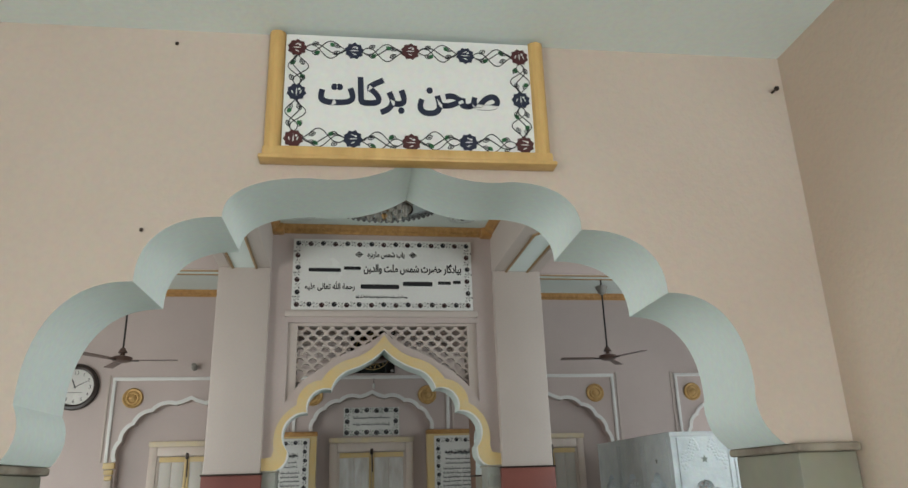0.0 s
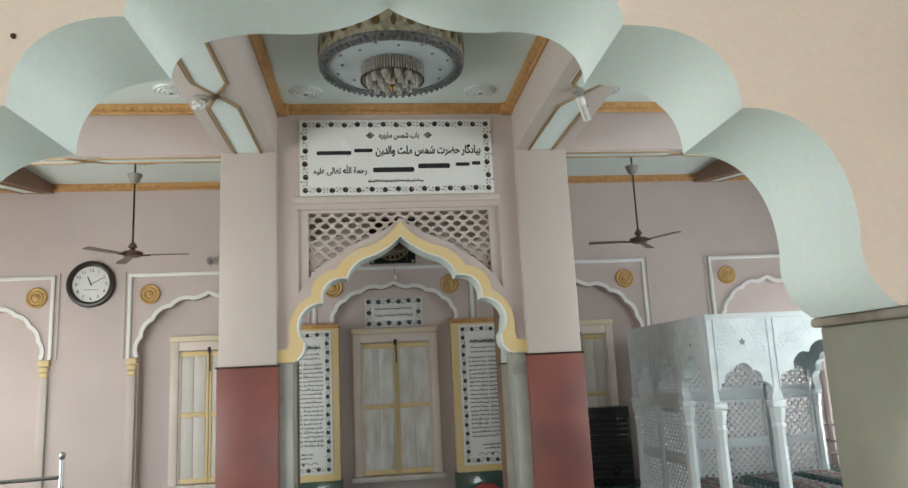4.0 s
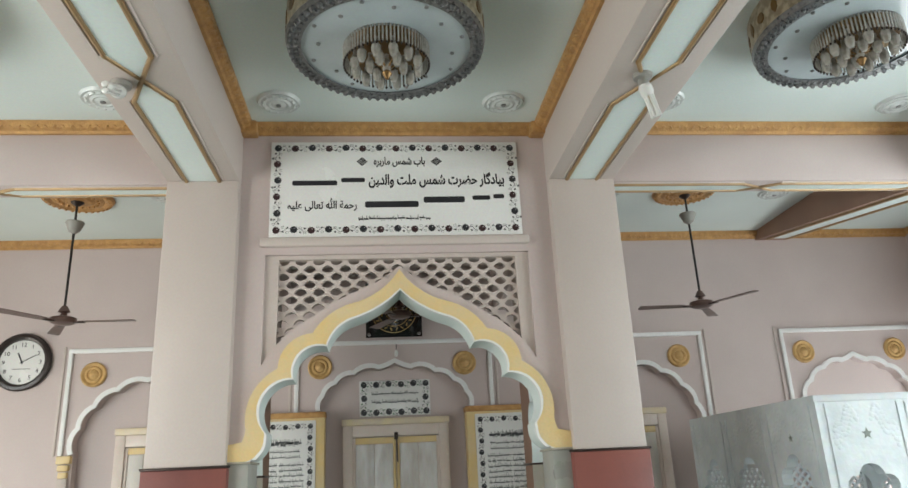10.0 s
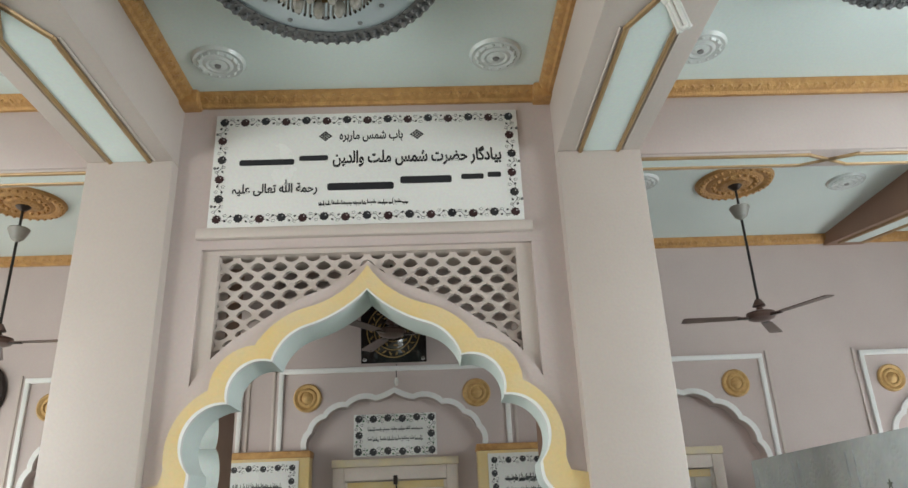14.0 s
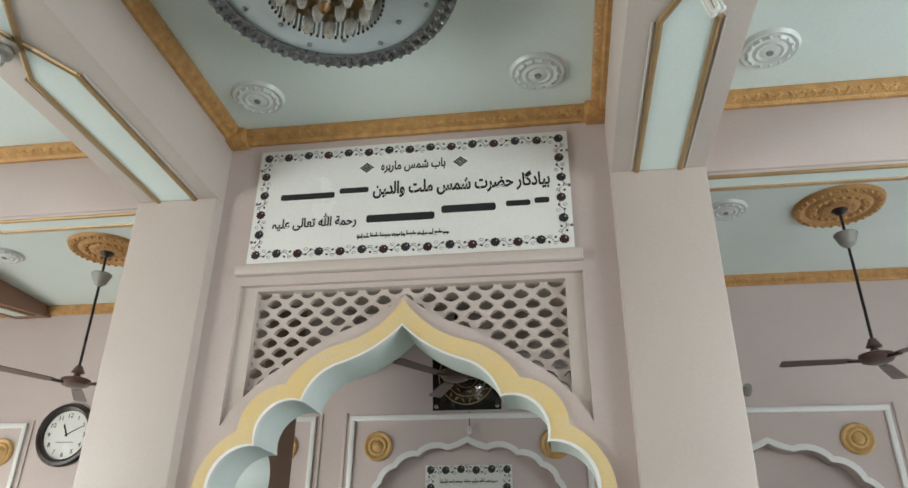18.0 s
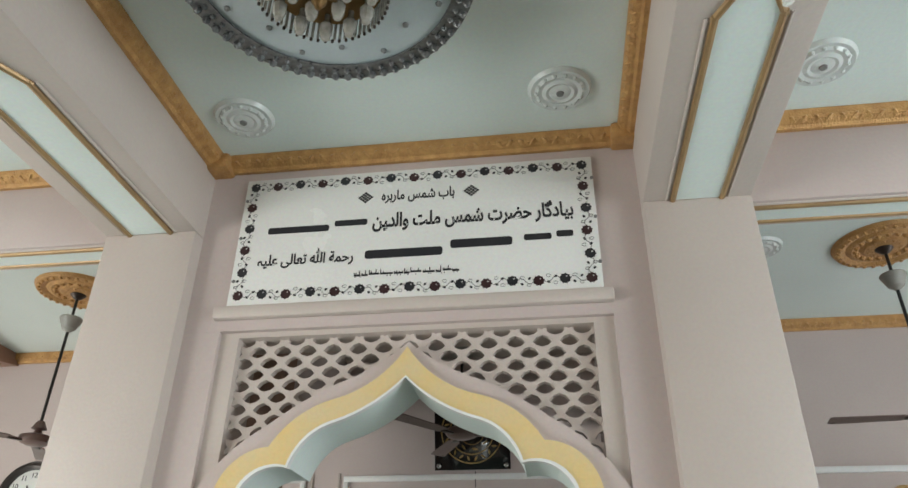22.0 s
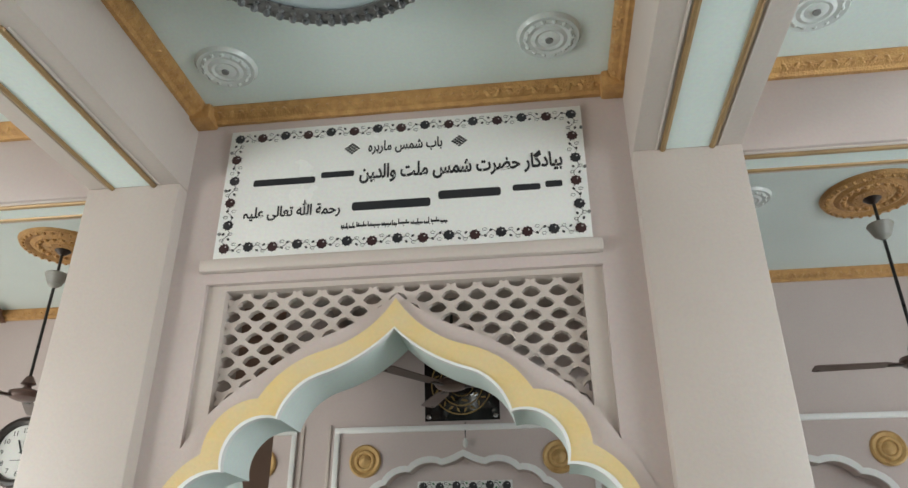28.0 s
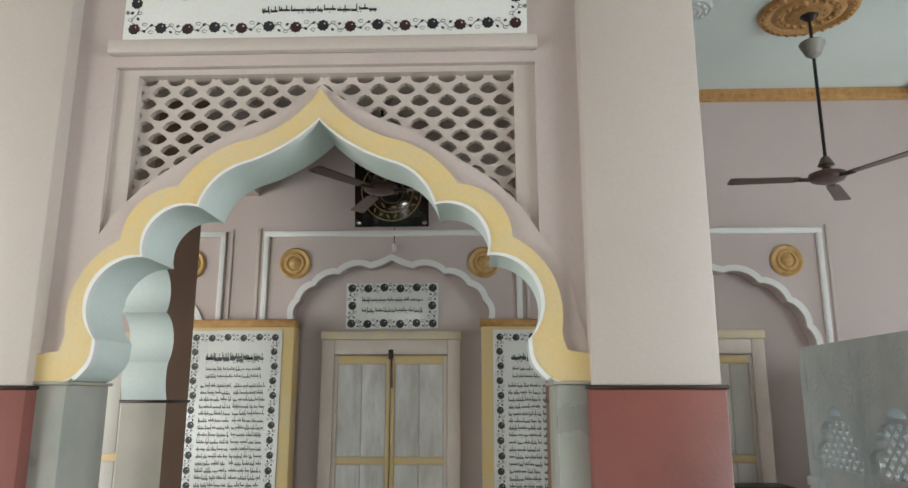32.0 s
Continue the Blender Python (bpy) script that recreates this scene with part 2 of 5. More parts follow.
def rod(p, q, r, steps=10, bm=None):
    """A round bar from p to q."""
    bm = bm or bmesh.new()
    p, q = Vector(p), Vector(q)
    turn = (q - p).to_track_quat("Z", "Y").to_matrix()
    rings = [[bm.verts.new(c + turn @ Vector((r * math.cos(2 * math.pi * i / steps), r * math.sin(2 * math.pi * i / steps), 0))) for i in range(steps)] for c in (p, q)]
    for i in range(steps):
        bm.faces.new((rings[0][i], rings[0][(i + 1) % steps], rings[1][(i + 1) % steps], rings[1][i]))
    bm.faces.new(list(reversed(rings[0])))
    bm.faces.new(rings[1])
    return bm


def structure(name, bm, mat, label, category):
    return tagged(part(name, bm, mat), label, category, kind="structure")


# ---- the hall: levels and lines ----
FLOOR, LEDGE = -0.15, 0.03
CEIL, SOFFIT = 4.21, 3.712
BACK = 2.80
PIL0, PIL1, PILF, PILB = 1.184, 1.708, -0.065, 0.42
DADO = 1.664
LEFT, RIGHT = -6.45, 6.4
FRONT, PORCH = -5.28, -5.607
AX0 = -0.248  # the middle of the porch arch

# floors
structure("floor", block(LEFT - 0.3, RIGHT + 0.3, FRONT, BACK + 0.3, FLOOR - 0.2, FLOOR), GREEN, "dark green polished marble floor of the hall", "floor")
structure("floor_ledge", block(LEFT, RIGHT, 1.87, BACK, FLOOR, LEDGE - 0.02, 0.006), GREEN, "low green marble ledge along the niche wall", "ledge")
PORCH_SET = []  # all that is square to the porch wall, which stands a little askew
structure("floor_porch", block(-4.2, 3.2, -14.0, FRONT, FLOOR - 0.2, FLOOR - 0.004), STONE, "beige stone floor of the porch room", "floor")

# back wall, with a shallow recess behind every niche arch
structure("wall_back", block(LEFT - 0.3, RIGHT + 0.3, BACK + 0.12, BACK + 0.4, FLOOR, CEIL), PINK, "pink painted back wall inside the niches", "wall")

# ceilings
# added low slab that keeps light out of the space behind the arch
structure("added_vestibule_ceiling", block(-1.139, 1.139, 0.342, BACK - 0.002, 4.0, 4.05), PALE, "added pale pink ceiling that dims the space behind the gilded arch", "ceiling")
structure("ceiling", block(LEFT - 0.3, RIGHT + 0.3, FRONT, BACK + 0.4, CEIL, CEIL + 0.25), MINT, "pale mint painted hall ceiling in bays", "ceiling")
PORCH_SET.append(structure("ceiling_porch", block(-4.2, 3.2, -10.4, PORCH + 0.05, 2.792, 3.0), MINT, "pale mint painted porch ceiling", "ceiling"))

# ---- walls that close the hall ----
def pierced(name, axis, rects, w0, w1, mat, label):
    bm = bmesh.new()
    for a, b, c, d in rects:
        prism([(a, c), (b, c), (b, d), (a, d)], axis, w0, w1, bm)
    return structure(name, bm, mat, label, "wall")


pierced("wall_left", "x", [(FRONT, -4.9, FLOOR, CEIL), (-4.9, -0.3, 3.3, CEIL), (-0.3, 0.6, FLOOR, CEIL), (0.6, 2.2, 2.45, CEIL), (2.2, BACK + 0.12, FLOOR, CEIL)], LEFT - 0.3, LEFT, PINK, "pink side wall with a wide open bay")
pierced("wall_right", "x", [(FRONT, -4.9, FLOOR, CEIL), (-4.9, -0.9, 3.3, CEIL), (-0.9, 1.45, FLOOR, CEIL), (1.45, 2.55, 2.0, CEIL), (2.55, BACK + 0.12, FLOOR, CEIL)], RIGHT, RIGHT + 0.3, PINK, "pink side wall with an open doorway")

# the porch arch: cusps, waist and foot
def lobe(p, q, n=14):
    """A full round foil that rises straight from p and ends level at q."""
    out = []
    for i in range(n):
        th = math.pi / 2 * i / n
        out.append((p[0] + (q[0] - p[0]) * (1 - math.cos(th) ** 0.85), p[1] + (q[1] - p[1]) * math.sin(th) ** 0.85))
    return out


def porch_side(foot, waist, cusps, shoulder, crown):
    line = arc(foot, waist, -0.16 if foot[0] < 0 else 0.16, 8)
    starts = [waist] + cusps
    for p, q in zip(starts, cusps + [shoulder]):
        line += lobe(p, q)
    return line + arc(shoulder, crown, -0.09 if foot[0] < 0 else 0.09, 12)


# the arch is a little uneven: its left foot stands wider than the right one
porch_left = porch_side((-0.985, 1.585), (-0.972, 1.72), [(-0.73, 2.03), (-0.52, 2.212)], (-0.28, 2.331), (0.0, 2.397))
porch_right = porch_side((0.995, 1.585), (0.934, 1.74), [(0.718, 2.004), (0.482, 2.19)], (0.28, 2.333), (0.0, 2.397))
porch_line = moved(porch_left + [(0.0, 2.397)] + porch_right[::-1], AX0)
x0, x1 = -4.2, 3.2
ja, jb = porch_line[0][0] - 0.08, porch_line[-1][0] + 0.08
bm = prism([(x0, FLOOR), (ja, FLOOR), (ja, 1.584)] + porch_line + [(jb, 1.584), (jb, FLOOR), (x1, FLOOR), (x1, CEIL), (x0, CEIL)], "y", PORCH, PORCH + 0.31)
bm.faces.ensure_lookup_table()
me = mesh_of(bm, (PEACH, MINT))
for p in me.polygons:
    c = p.center
    if abs(p.normal.y) < 0.5 and abs(c.x - AX0) < 1.1 and 1.53 < c.z < 2.5:
        p.material_index = 1
PORCH_SET.append(structure("wall_porch", me, None, "peach wall with a pale mint cusped arch opening", "wall"))
# the left wall's gap, out of view, is assumed to make room for the front fill
pierced("wall_front_left", "y", [(LEFT - 0.3, -6.0, FLOOR, CEIL), (-6.0, -4.3, 2.8, CEIL), (-4.3, x0 + 0.1, FLOOR, CEIL)], FRONT, FRONT + 0.25, PINK, "pink wall beside the porch")
pierced("wall_front_right", "y", [(x1 - 0.1, RIGHT + 0.3, FLOOR, CEIL)], FRONT - 0.25, FRONT, PINK, "pink wall beside the porch")
PORCH_SET.append(pierced("wall_porch_right", "x", [(-10.4, PORCH - 0.001, FLOOR, 2.80)], 0.945, 1.15, TAN, "tan painted side wall of the porch room"))
# unseen opening, cut only for the porch's side fill
PORCH_SET.append(pierced("wall_porch_left", "x", [(-10.4, -9.6, FLOOR, 2.80), (-9.6, -7.8, 2.3, 2.80), (-7.8, PORCH - 0.001, FLOOR, 2.80)], -3.0, -2.8, TAN, "tan painted side wall of the porch room"))
PORCH_SET.append(pierced("wall_porch_rear", "y", [(-3.0, 0.24, FLOOR, 2.80), (0.24, 0.98, 2.1, 2.80), (0.98, 1.15, FLOOR, 2.80)], -10.4, -10.2, TAN, "tan rear wall with a doorway"))

# stone jambs of the porch arch
PIER = material("cream_grey_stone", (0.31, 0.30, 0.235), 0.22, second=(0.23, 0.225, 0.18), scale=2.5, grain=25)
CAP = material("worn_brown_edge", (0.16, 0.12, 0.09), 0.5, second=(0.34, 0.30, 0.24), scale=9, spread=0.3)
for side in (1, -1):
    base = thing("pier", "beige stone jamb pier with a dark moulded cap", "pier", "piers of the porch arch")
    PORCH_SET.append(base)
    xi, xo = (AX0 + 1.03, 0.945) if side > 0 else (AX0 - 1.02, AX0 - 1.24)
    a, b = min(xi, xo) - (0.012 if side > 0 else 0), max(xi, xo) + (0.012 if side < 0 else -0.004)
    part("shaft", block(a, b, PORCH - 0.014, PORCH + 0.322, FLOOR, 1.562, 0.006), PIER, base)
    part("cap", block(a - 0.014 * (side > 0), b + 0.014 * (side < 0), PORCH - 0.04, PORCH + 0.34, 1.562, 1.585, 0.008), CAP, base, "dark worn cap")

# ---- beams ----
def soffit_panel(parent, u0, u1, v0, v1, z, along, ends):
    """A flat panel under a beam with gilded double lines; ends: how far each end is drawn to a point."""
    def to(u, v):
        return (u, v) if along == "y" else (v, u)
    m = (u0 + u1) / 2
    w = (u1 - u0) / 2
    pts = [to(m - w, v0 + ends[0]), to(m, v0), to(m + w, v0 + ends[0]), to(m + w, v1 - ends[1]), to(m, v1), to(m - w, v1 - ends[1])]
    bm = bmesh.new()
    prism(pts, "z", z - 0.006, z + 0.01, bm)
    part("soffit_panel", bm, MINT, parent, "pale mint soffit panel")
    bm = bmesh.new()
    n = len(pts)
    for i in range(n):
        p, q = pts[i], pts[(i + 1) % n]
        if (not ends[0] and i in (0, 1)) or (not ends[1] and i in (3, 4)):
            continue
        d = Vector((q[0] - p[0], q[1] - p[1])).normalized()
        a = 0.055 if i in (1, 4) else 0.012
        b = 0.055 if i in (0, 3) else 0.012
        rod((p[0] - d.x * a, p[1] - d.y * a, z - 0.004), (q[0] + d.x * b, q[1] + d.y * b, z - 0.004), 0.015, 8, bm)
    part("gilded_edge", bm, TAWNY, parent, "dull gold moulding round the soffit panel")
    bm = bmesh.new()
    for u in (u0 - 0.03, u1 + 0.03):
        p, q = to(u, v0 + ends[0]), to(u, v1 - ends[1])
        rod((*p, z - 0.002), (*q, z - 0.002), 0.007, 8, bm)
    part("pale_fillet", bm, PALE, parent, "pale outer fillet")


def beam_thing(x0, x1, y0, y1, label, mat=PINK):
    b = tagged(part("beam", block(x0, x1, y0, y1, SOFFIT, CEIL, 0.008), mat), label, "beam", "ceiling beams", "structure")
    return b


BULB_Y = -1.50
for side in (-1, 1):
    a, b = sorted((side * PIL0, side * PIL1))
    beam = beam_thing(a, b, FRONT, PILB, "pale pink ceiling beam with a mint soffit panel in gilded edges", PALE)
    m = (a + b) / 2
    soffit_panel(beam, m - 0.118, m + 0.118, BULB_Y, PILF - 0.005, SOFFIT, "y", (0.24, 0))
    soffit_panel(beam, m - 0.118, m + 0.118, -2.85, BULB_Y, SOFFIT, "y", (0, 0.24))
    # outer long beam over the side bay
    a, b = sorted((side * 4.40, side * 4.80))
    beam = beam_thing(a, b, FRONT, -0.002, "pale pink ceiling beam with a mint soffit panel in gilded edges", PALE)
    m = (a + b) / 2
    soffit_panel(beam, m - 0.10, m + 0.10, -2.85, -0.15, SOFFIT, "y", (0, 0.2))
    # beam along the pillar line
    lo, hi = sorted((side * (PIL1 + 0.001), side * 6.4))
    beam = beam_thing(lo, hi, 0.0, 0.24, "pink cross beam between pillar and side wall", PINK)
    for u0, u1, e in ((1.74, 3.0, (0, 0.16)), (3.0, 4.46, (0.16, 0.16)), (4.46, 6.38, (0.16, 0))):
        u0, u1 = sorted((side * u0, side * u1))
        soffit_panel(beam, 0.06, 0.195, u0, u1, SOFFIT, "x", e if side > 0 else e[::-1])
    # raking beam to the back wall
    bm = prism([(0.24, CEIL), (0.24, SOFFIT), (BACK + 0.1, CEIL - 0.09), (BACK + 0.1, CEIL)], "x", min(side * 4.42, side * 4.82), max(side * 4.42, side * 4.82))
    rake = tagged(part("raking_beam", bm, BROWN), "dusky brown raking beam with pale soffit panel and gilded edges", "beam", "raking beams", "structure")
    slope = (CEIL - 0.09 - SOFFIT) / (BACK + 0.1 - 0.24)
    for off, mat, w in ((0.08, TAWNY, 0.02), (0.32, TAWNY, 0.02)):
        x = side * (4.42 + off)
        part("gilded_edge", rod((x, 0.3, SOFFIT + 0.06 * slope - 0.004), (x, BACK - 0.15, SOFFIT + (BACK - 0.39) * slope - 0.004), w), mat, rake)
    x = side * 4.62
    bm = prism([(0.3, SOFFIT + 0.06 * slope + 0.01), (0.3, SOFFIT + 0.06 * slope - 0.006), (BACK - 0.15, SOFFIT + (BACK - 0.39) * slope - 0.006), (BACK - 0.15, SOFFIT + (BACK - 0.39) * slope + 0.01)], "x", x - 0.11, x + 0.11)
    part("soffit_panel", bm, MINT, rake, "pale mint soffit panel")
beam_thing(LEFT, RIGHT, -3.45, -2.95, "pink cross beam over the middle of the hall", PINK)


# ---- gilded cornices ----
def cornice(name, p, q, inward, z=4.122, high=0.086, deep=0.078, step=0.062):
    """A gilded moulding with a running leaf relief along a wall from p to q; inward: the way it faces."""
    p, q, f = Vector((*p, 0)), Vector((*q, 0)), Vector((*inward, 0))
    d = (q - p).normalized()
    bm = bmesh.new()
    profile = [(0, 0), (0.3 * deep, 0), (0.45 * deep, 0.2 * high), (0.85 * deep, 0.35 * high), (deep, 0.7 * high), (deep, high), (0, high)]
    rows = [[bm.verts.new(c + f * o + Vector((0, 0, z + h))) for o, h in profile] for c in (p, q)]
    n = len(profile)
    for i in range(n):
        bm.faces.new((rows[0][i], rows[0][(i + 1) % n], rows[1][(i + 1) % n], rows[1][i]))
    bm.faces.new(rows[0])
    bm.faces.new(list(reversed(rows[1])))
    count = max(2, int((q - p).length / step))
    for k in range(count):
        c = p + d * ((k + 0.5) * (q - p).length / count) + f * 0.84 * deep + Vector((0, 0, z + 0.42 * high))
        lean = 0.35 if k % 2 else -0.35
        ring = []
        for i in range(8):
            a = i * math.pi / 4
            u, v = 0.40 * step * math.cos(a), 0.24 * high * math.sin(a)
            ring.append(bm.verts.new(c + d * (u + lean * v) + Vector((0, 0, v + lean * 0.4 * u)) - f * (0.006 - 0.012 * math.sin(a))))
        top = bm.verts.new(c + f * 0.016 + d * lean * 0.2 * step)
        for i in range(8):
            bm.faces.new((ring[i], ring[(i + 1) % 8], top))
    return structure(name, bm, GOLD, "gilded plaster cornice with leaf relief", "cornice")


def cornice_block(x, y):
    tagged(part("cornice_corner", block(x - 0.068, x + 0.068, y - 0.068, y + 0.068, 4.104, 4.208, 0.02), GOLD), "gilded corner block of the cornice", "cornice", kind="structure")


cornice("cornice_front", (-PIL0, 0.02), (PIL0, 0.02), (0, -1))
cornice("cornice_beam_left", (-PIL0, -2.95), (-PIL0, 0.02), (1, 0))
cornice("cornice_beam_right", (PIL0, -2.95), (PIL0, 0.02), (-1, 0))
cornice_block(-PIL0 + 0.05, -0.03)
cornice_block(PIL0 - 0.05, -0.03)
for side in (-1, 1):
    a, b = sorted((side * PIL1, side * 4.4))
    cornice("cornice_side_bay", (a, 0.0), (b, 0.0), (0, -1))
    a, b = sorted((side * 4.8, side * 6.4))
    cornice("cornice_side_bay", (a, 0.0), (b, 0.0), (0, -1))
    cornice("cornice_side_bay", (side * PIL1, -2.95), (side * PIL1, 0.0), (side, 0))
    cornice_block(side * (PIL1 + 0.05), -0.05)
for a, b in ((LEFT, -4.82), (-4.42, 4.42), (4.82, RIGHT)):
    cornice("cornice_back", (a, BACK + 0.001), (b, BACK + 0.001), (0, -1), 4.122, 0.086)

# ---- pillars with painted dado ----
def pillar(side):
    a, b = sorted((side * PIL0, side * PIL1))
    ob = thing("pillar", "square pale pink pillar with brick red painted dado", "pillar", "pillars of the gilded arch")
    part("shaft", block(a, b, PILF, PILB, DADO, SOFFIT + 0.002, 0.012), PALE, ob)
    part("dado", block(a - 0.014, b + 0.014, PILF - 0.014, PILB + 0.014, FLOOR, DADO - 0.012, 0.008), RED, ob, "brick red dado")
    part("dado_line", block(a - 0.022, b + 0.022, PILF - 0.022, PILB + 0.022, DADO - 0.012, DADO + 0.004, 0.004), DARK, ob, "thin dark cap line")


pillar(-1)
pillar(1)

# ---- the gilded arch between the pillars ----
GILD_IN = [(1.07, 1.685, -0.10), (0.985, 1.735, -0.08), (0.95, 1.80, -0.02), (0.945, 1.87, 0.34), (0.77, 2.235, 0.29), (0.535, 2.462, 0.13), (0.34, 2.66, -0.064), (0.0, 2.866, 0)]
GILD_OUT = [(1.184, 1.685, 0.0), (1.184, 1.80, 0.0), (1.095, 1.815, -0.05), (1.072, 1.895, 0.17), (0.87, 2.305, 0.20), (0.63, 2.55, 0.10), (0.34, 2.765, -0.098), (0.0, 3.014, 0)]
MARGIN = [(1.184, 1.69, 0.0), (1.184, 1.805, 0.0), (1.183, 1.855, 0.0), (1.15, 1.99, 0.08), (0.99, 2.33, 0.07), (0.66, 2.66, 0.03), (0.34, 2.85, -0.05), (0.0, 3.05, 0)]
gin, gout, gmar = foils(GILD_IN, 16), foils(GILD_OUT, 16), foils(MARGIN, 16)
arch = thing("cusped_arch", "cusped arch with a cream yellow painted face band and pale mint underside", "arch", kind="structure")
part("face_band", band(gin, gout, "y", -0.012, 0.03), YELLOW, arch, "cream yellow face band", False)
part("arch_ring", band(gin, gout, "y", 0.03, 0.34), MINT, arch, "pale mint underside")
part("bead", band([(u, v) for u, v in gin], [(u * 0.984, v - 0.011 * (v > 1.7)) for u, v in gin], "y", -0.022, 0.012), WHITE, arch, "thin white bead")
part("spandrel", band(gout, gmar, "y", 0.02, 0.33), PINK, arch, "pink margin above the band")
for side in (-1, 1):
    a, b = sorted((side * 1.184, side * 1.045))
    part("jamb", block(a, b, -0.004, 0.36, FLOOR, 1.672, 0.006), GREY, arch, "grey marble jamb")
    a, b = sorted((side * 1.184, side * 1.03))
    part("jamb_cap", block(a, b, -0.02, 0.37, 1.672, 1.688, 0.004), STONE, arch)
    a, b = sorted((side * 1.184, side * 0.99))
    part("side_strip", block(a, b, 0.026, 0.33, 2.19, 3.1505), PINK, arch)
    a, b = sorted((side * 1.184, side * 1.058))
    part("side_strip", block(a, b, 0.026, 0.33, 1.81, 2.19), PINK, arch)
    a, b = sorted((side * 0.99, side * 0.893))
    part("lattice_frame", block(a, b, 0.055, 0.30, 2.30, 3.15), PALE, arch)
part("lattice_frame", block(-0.893, 0.893, 0.055, 0.30, 3.122, 3.15), PALE, arch)
part("sill_moulding", block(-1.025, 1.0, -0.022, 0.03, 3.205, 3.276, 0.014), PALE, arch, "pale pink ledge below the board")
structure("wall_over_arch", block(-PIL0, PIL0, 0.026, 0.34, 3.151, CEIL), PINK, "pink wall above the gilded arch", "wall")

# pierced lattice of pointed scales
PX, PZ = 0.131, 0.059
def edge_z(x):
    for (a, za), (b, zb) in zip(gmar, gmar[1:]):
        if a <= x <= b and b > a:
            return za + (zb - za) * (x - a) / (b - a)
    return 1.7
outer = [(PX / 2, 0), (PX / 4, PZ / 2), (0, PZ), (-PX / 4, PZ / 2), (-PX / 2, 0), (-PX / 4, -PZ / 2), (0, -PZ), (PX / 4, -PZ / 2)]
hole = [(0.047, -0.004), (0.029, 0.020), (0.0, 0.031), (-0.029, 0.020), (-0.047, -0.004), (-0.029, -0.022), (0.0, -0.030), (0.029, -0.022)]
cell = mesh_of(band(hole + hole[:1], outer + outer[:1], "y", 0.0, 0.035), PALE)
for row in range(17):
    for col in range(-9, 10):
        cx, cz = (col + 0.5 * (1 - row % 2) - 0.09) * PX, 3.116 - row * PZ
        if abs(cx) > 1.0 or cz < edge_z(max(-1.1, min(1.1, cx))) - 0.09:
            continue
        part("lattice_cell", cell, None, arch).location = (cx, 0.10, cz)

# cross walls behind the arch, each with a cusped opening; carried up to the ceiling to dim the space between
SIDE_HALF = [(0.43, 1.61, -0.1), (0.41, 1.83, 0.3), (0.33, 2.12, 0.3), (0.21, 2.40, 0.3), (0.0, 2.66, 0)]
side_line = moved(foils(SIDE_HALF, 8), 0.81)
for s in (-1, 1):
    a, b = sorted((s * 1.14, s * 1.41))
    pts = [(0.36, FLOOR), (side_line[0][0], FLOOR)] + side_line + [(side_line[-1][0], FLOOR), (1.56, FLOOR), (1.56, CEIL), (0.36, CEIL)]
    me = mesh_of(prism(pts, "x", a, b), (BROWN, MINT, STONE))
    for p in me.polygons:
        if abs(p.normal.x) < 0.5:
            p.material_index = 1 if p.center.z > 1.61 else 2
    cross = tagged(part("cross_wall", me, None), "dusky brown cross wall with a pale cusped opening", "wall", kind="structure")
    # made-up infill over the gap to the back wall, blocks the high side light
    part("added_upper_wall", block(a, b, 1.561, BACK - 0.001, 3.32, 3.999), PINK, cross)
    part("cap_line", block(a - 0.012, b + 0.012, 1.232, 1.572, 1.592, 1.61, 0.004), DARK, cross)

# ---- writing and painted ornament ----
def words(body, size, x, z, y, align="CENTER", width=0.0, bold=0.0):
    """A line of lettering as a flat mesh that faces the way we come."""
    c = bpy.data.curves.new("letters", "FONT")
    c.body, c.size, c.extrude, c.resolution_u = body, size, 0.0012, 3
    c.align_x, c.offset = align, bold
    ob = bpy.data.objects.new("letters", c)
    scene.collection.objects.link(ob)
    bpy.context.view_layer.update()
    me = bpy.data.meshes.new_from_object(ob.evaluated_get(bpy.context.evaluated_depsgraph_get()))
    wide = ob.dimensions.x
    bpy.data.objects.remove(ob)
    k = width / wide if width else 1.0
    me.transform(Matrix.Translation((x, y, z)) @ Matrix.Diagonal((k, 1, 1, 1)) @ Euler((radians(90), 0, 0)).to_matrix().to_4x4())
    return me


def lettering(parent, me, mat, label=""):
    me.materials.clear()
    me.materials.append(mat)
    return part("lettering", me, None, parent, label)


def flat(bm, pts, y0, y1):
    prism(pts, "y", y0, y1, bm)


def ring_of(cx, cz, r, n, wave=0.0, lobes=0, turn=0.0):
    return [(cx + r * (1 + wave * math.cos(lobes * a)) * math.cos(a + turn), cz + r * (1 + wave * math.cos(lobes * a)) * math.sin(a + turn)) for a in (2 * math.pi * i / n for i in range(n))]


def vine(bm, pts, w, y0, y1):
    """A thin painted stem through points."""
    for (xa, za), (xb, zb) in zip(pts, pts[1:]):
        d = Vector((xb - xa, zb - za))
        if d.length < 1e-5:
            continue
        n = Vector((-d.y, d.x)).normalized() * w / 2
        flat(bm, [(xa + n.x, za + n.y), (xb + n.x, zb + n.y), (xb - n.x, zb - n.y), (xa - n.x, za - n.y)], y0, y1)


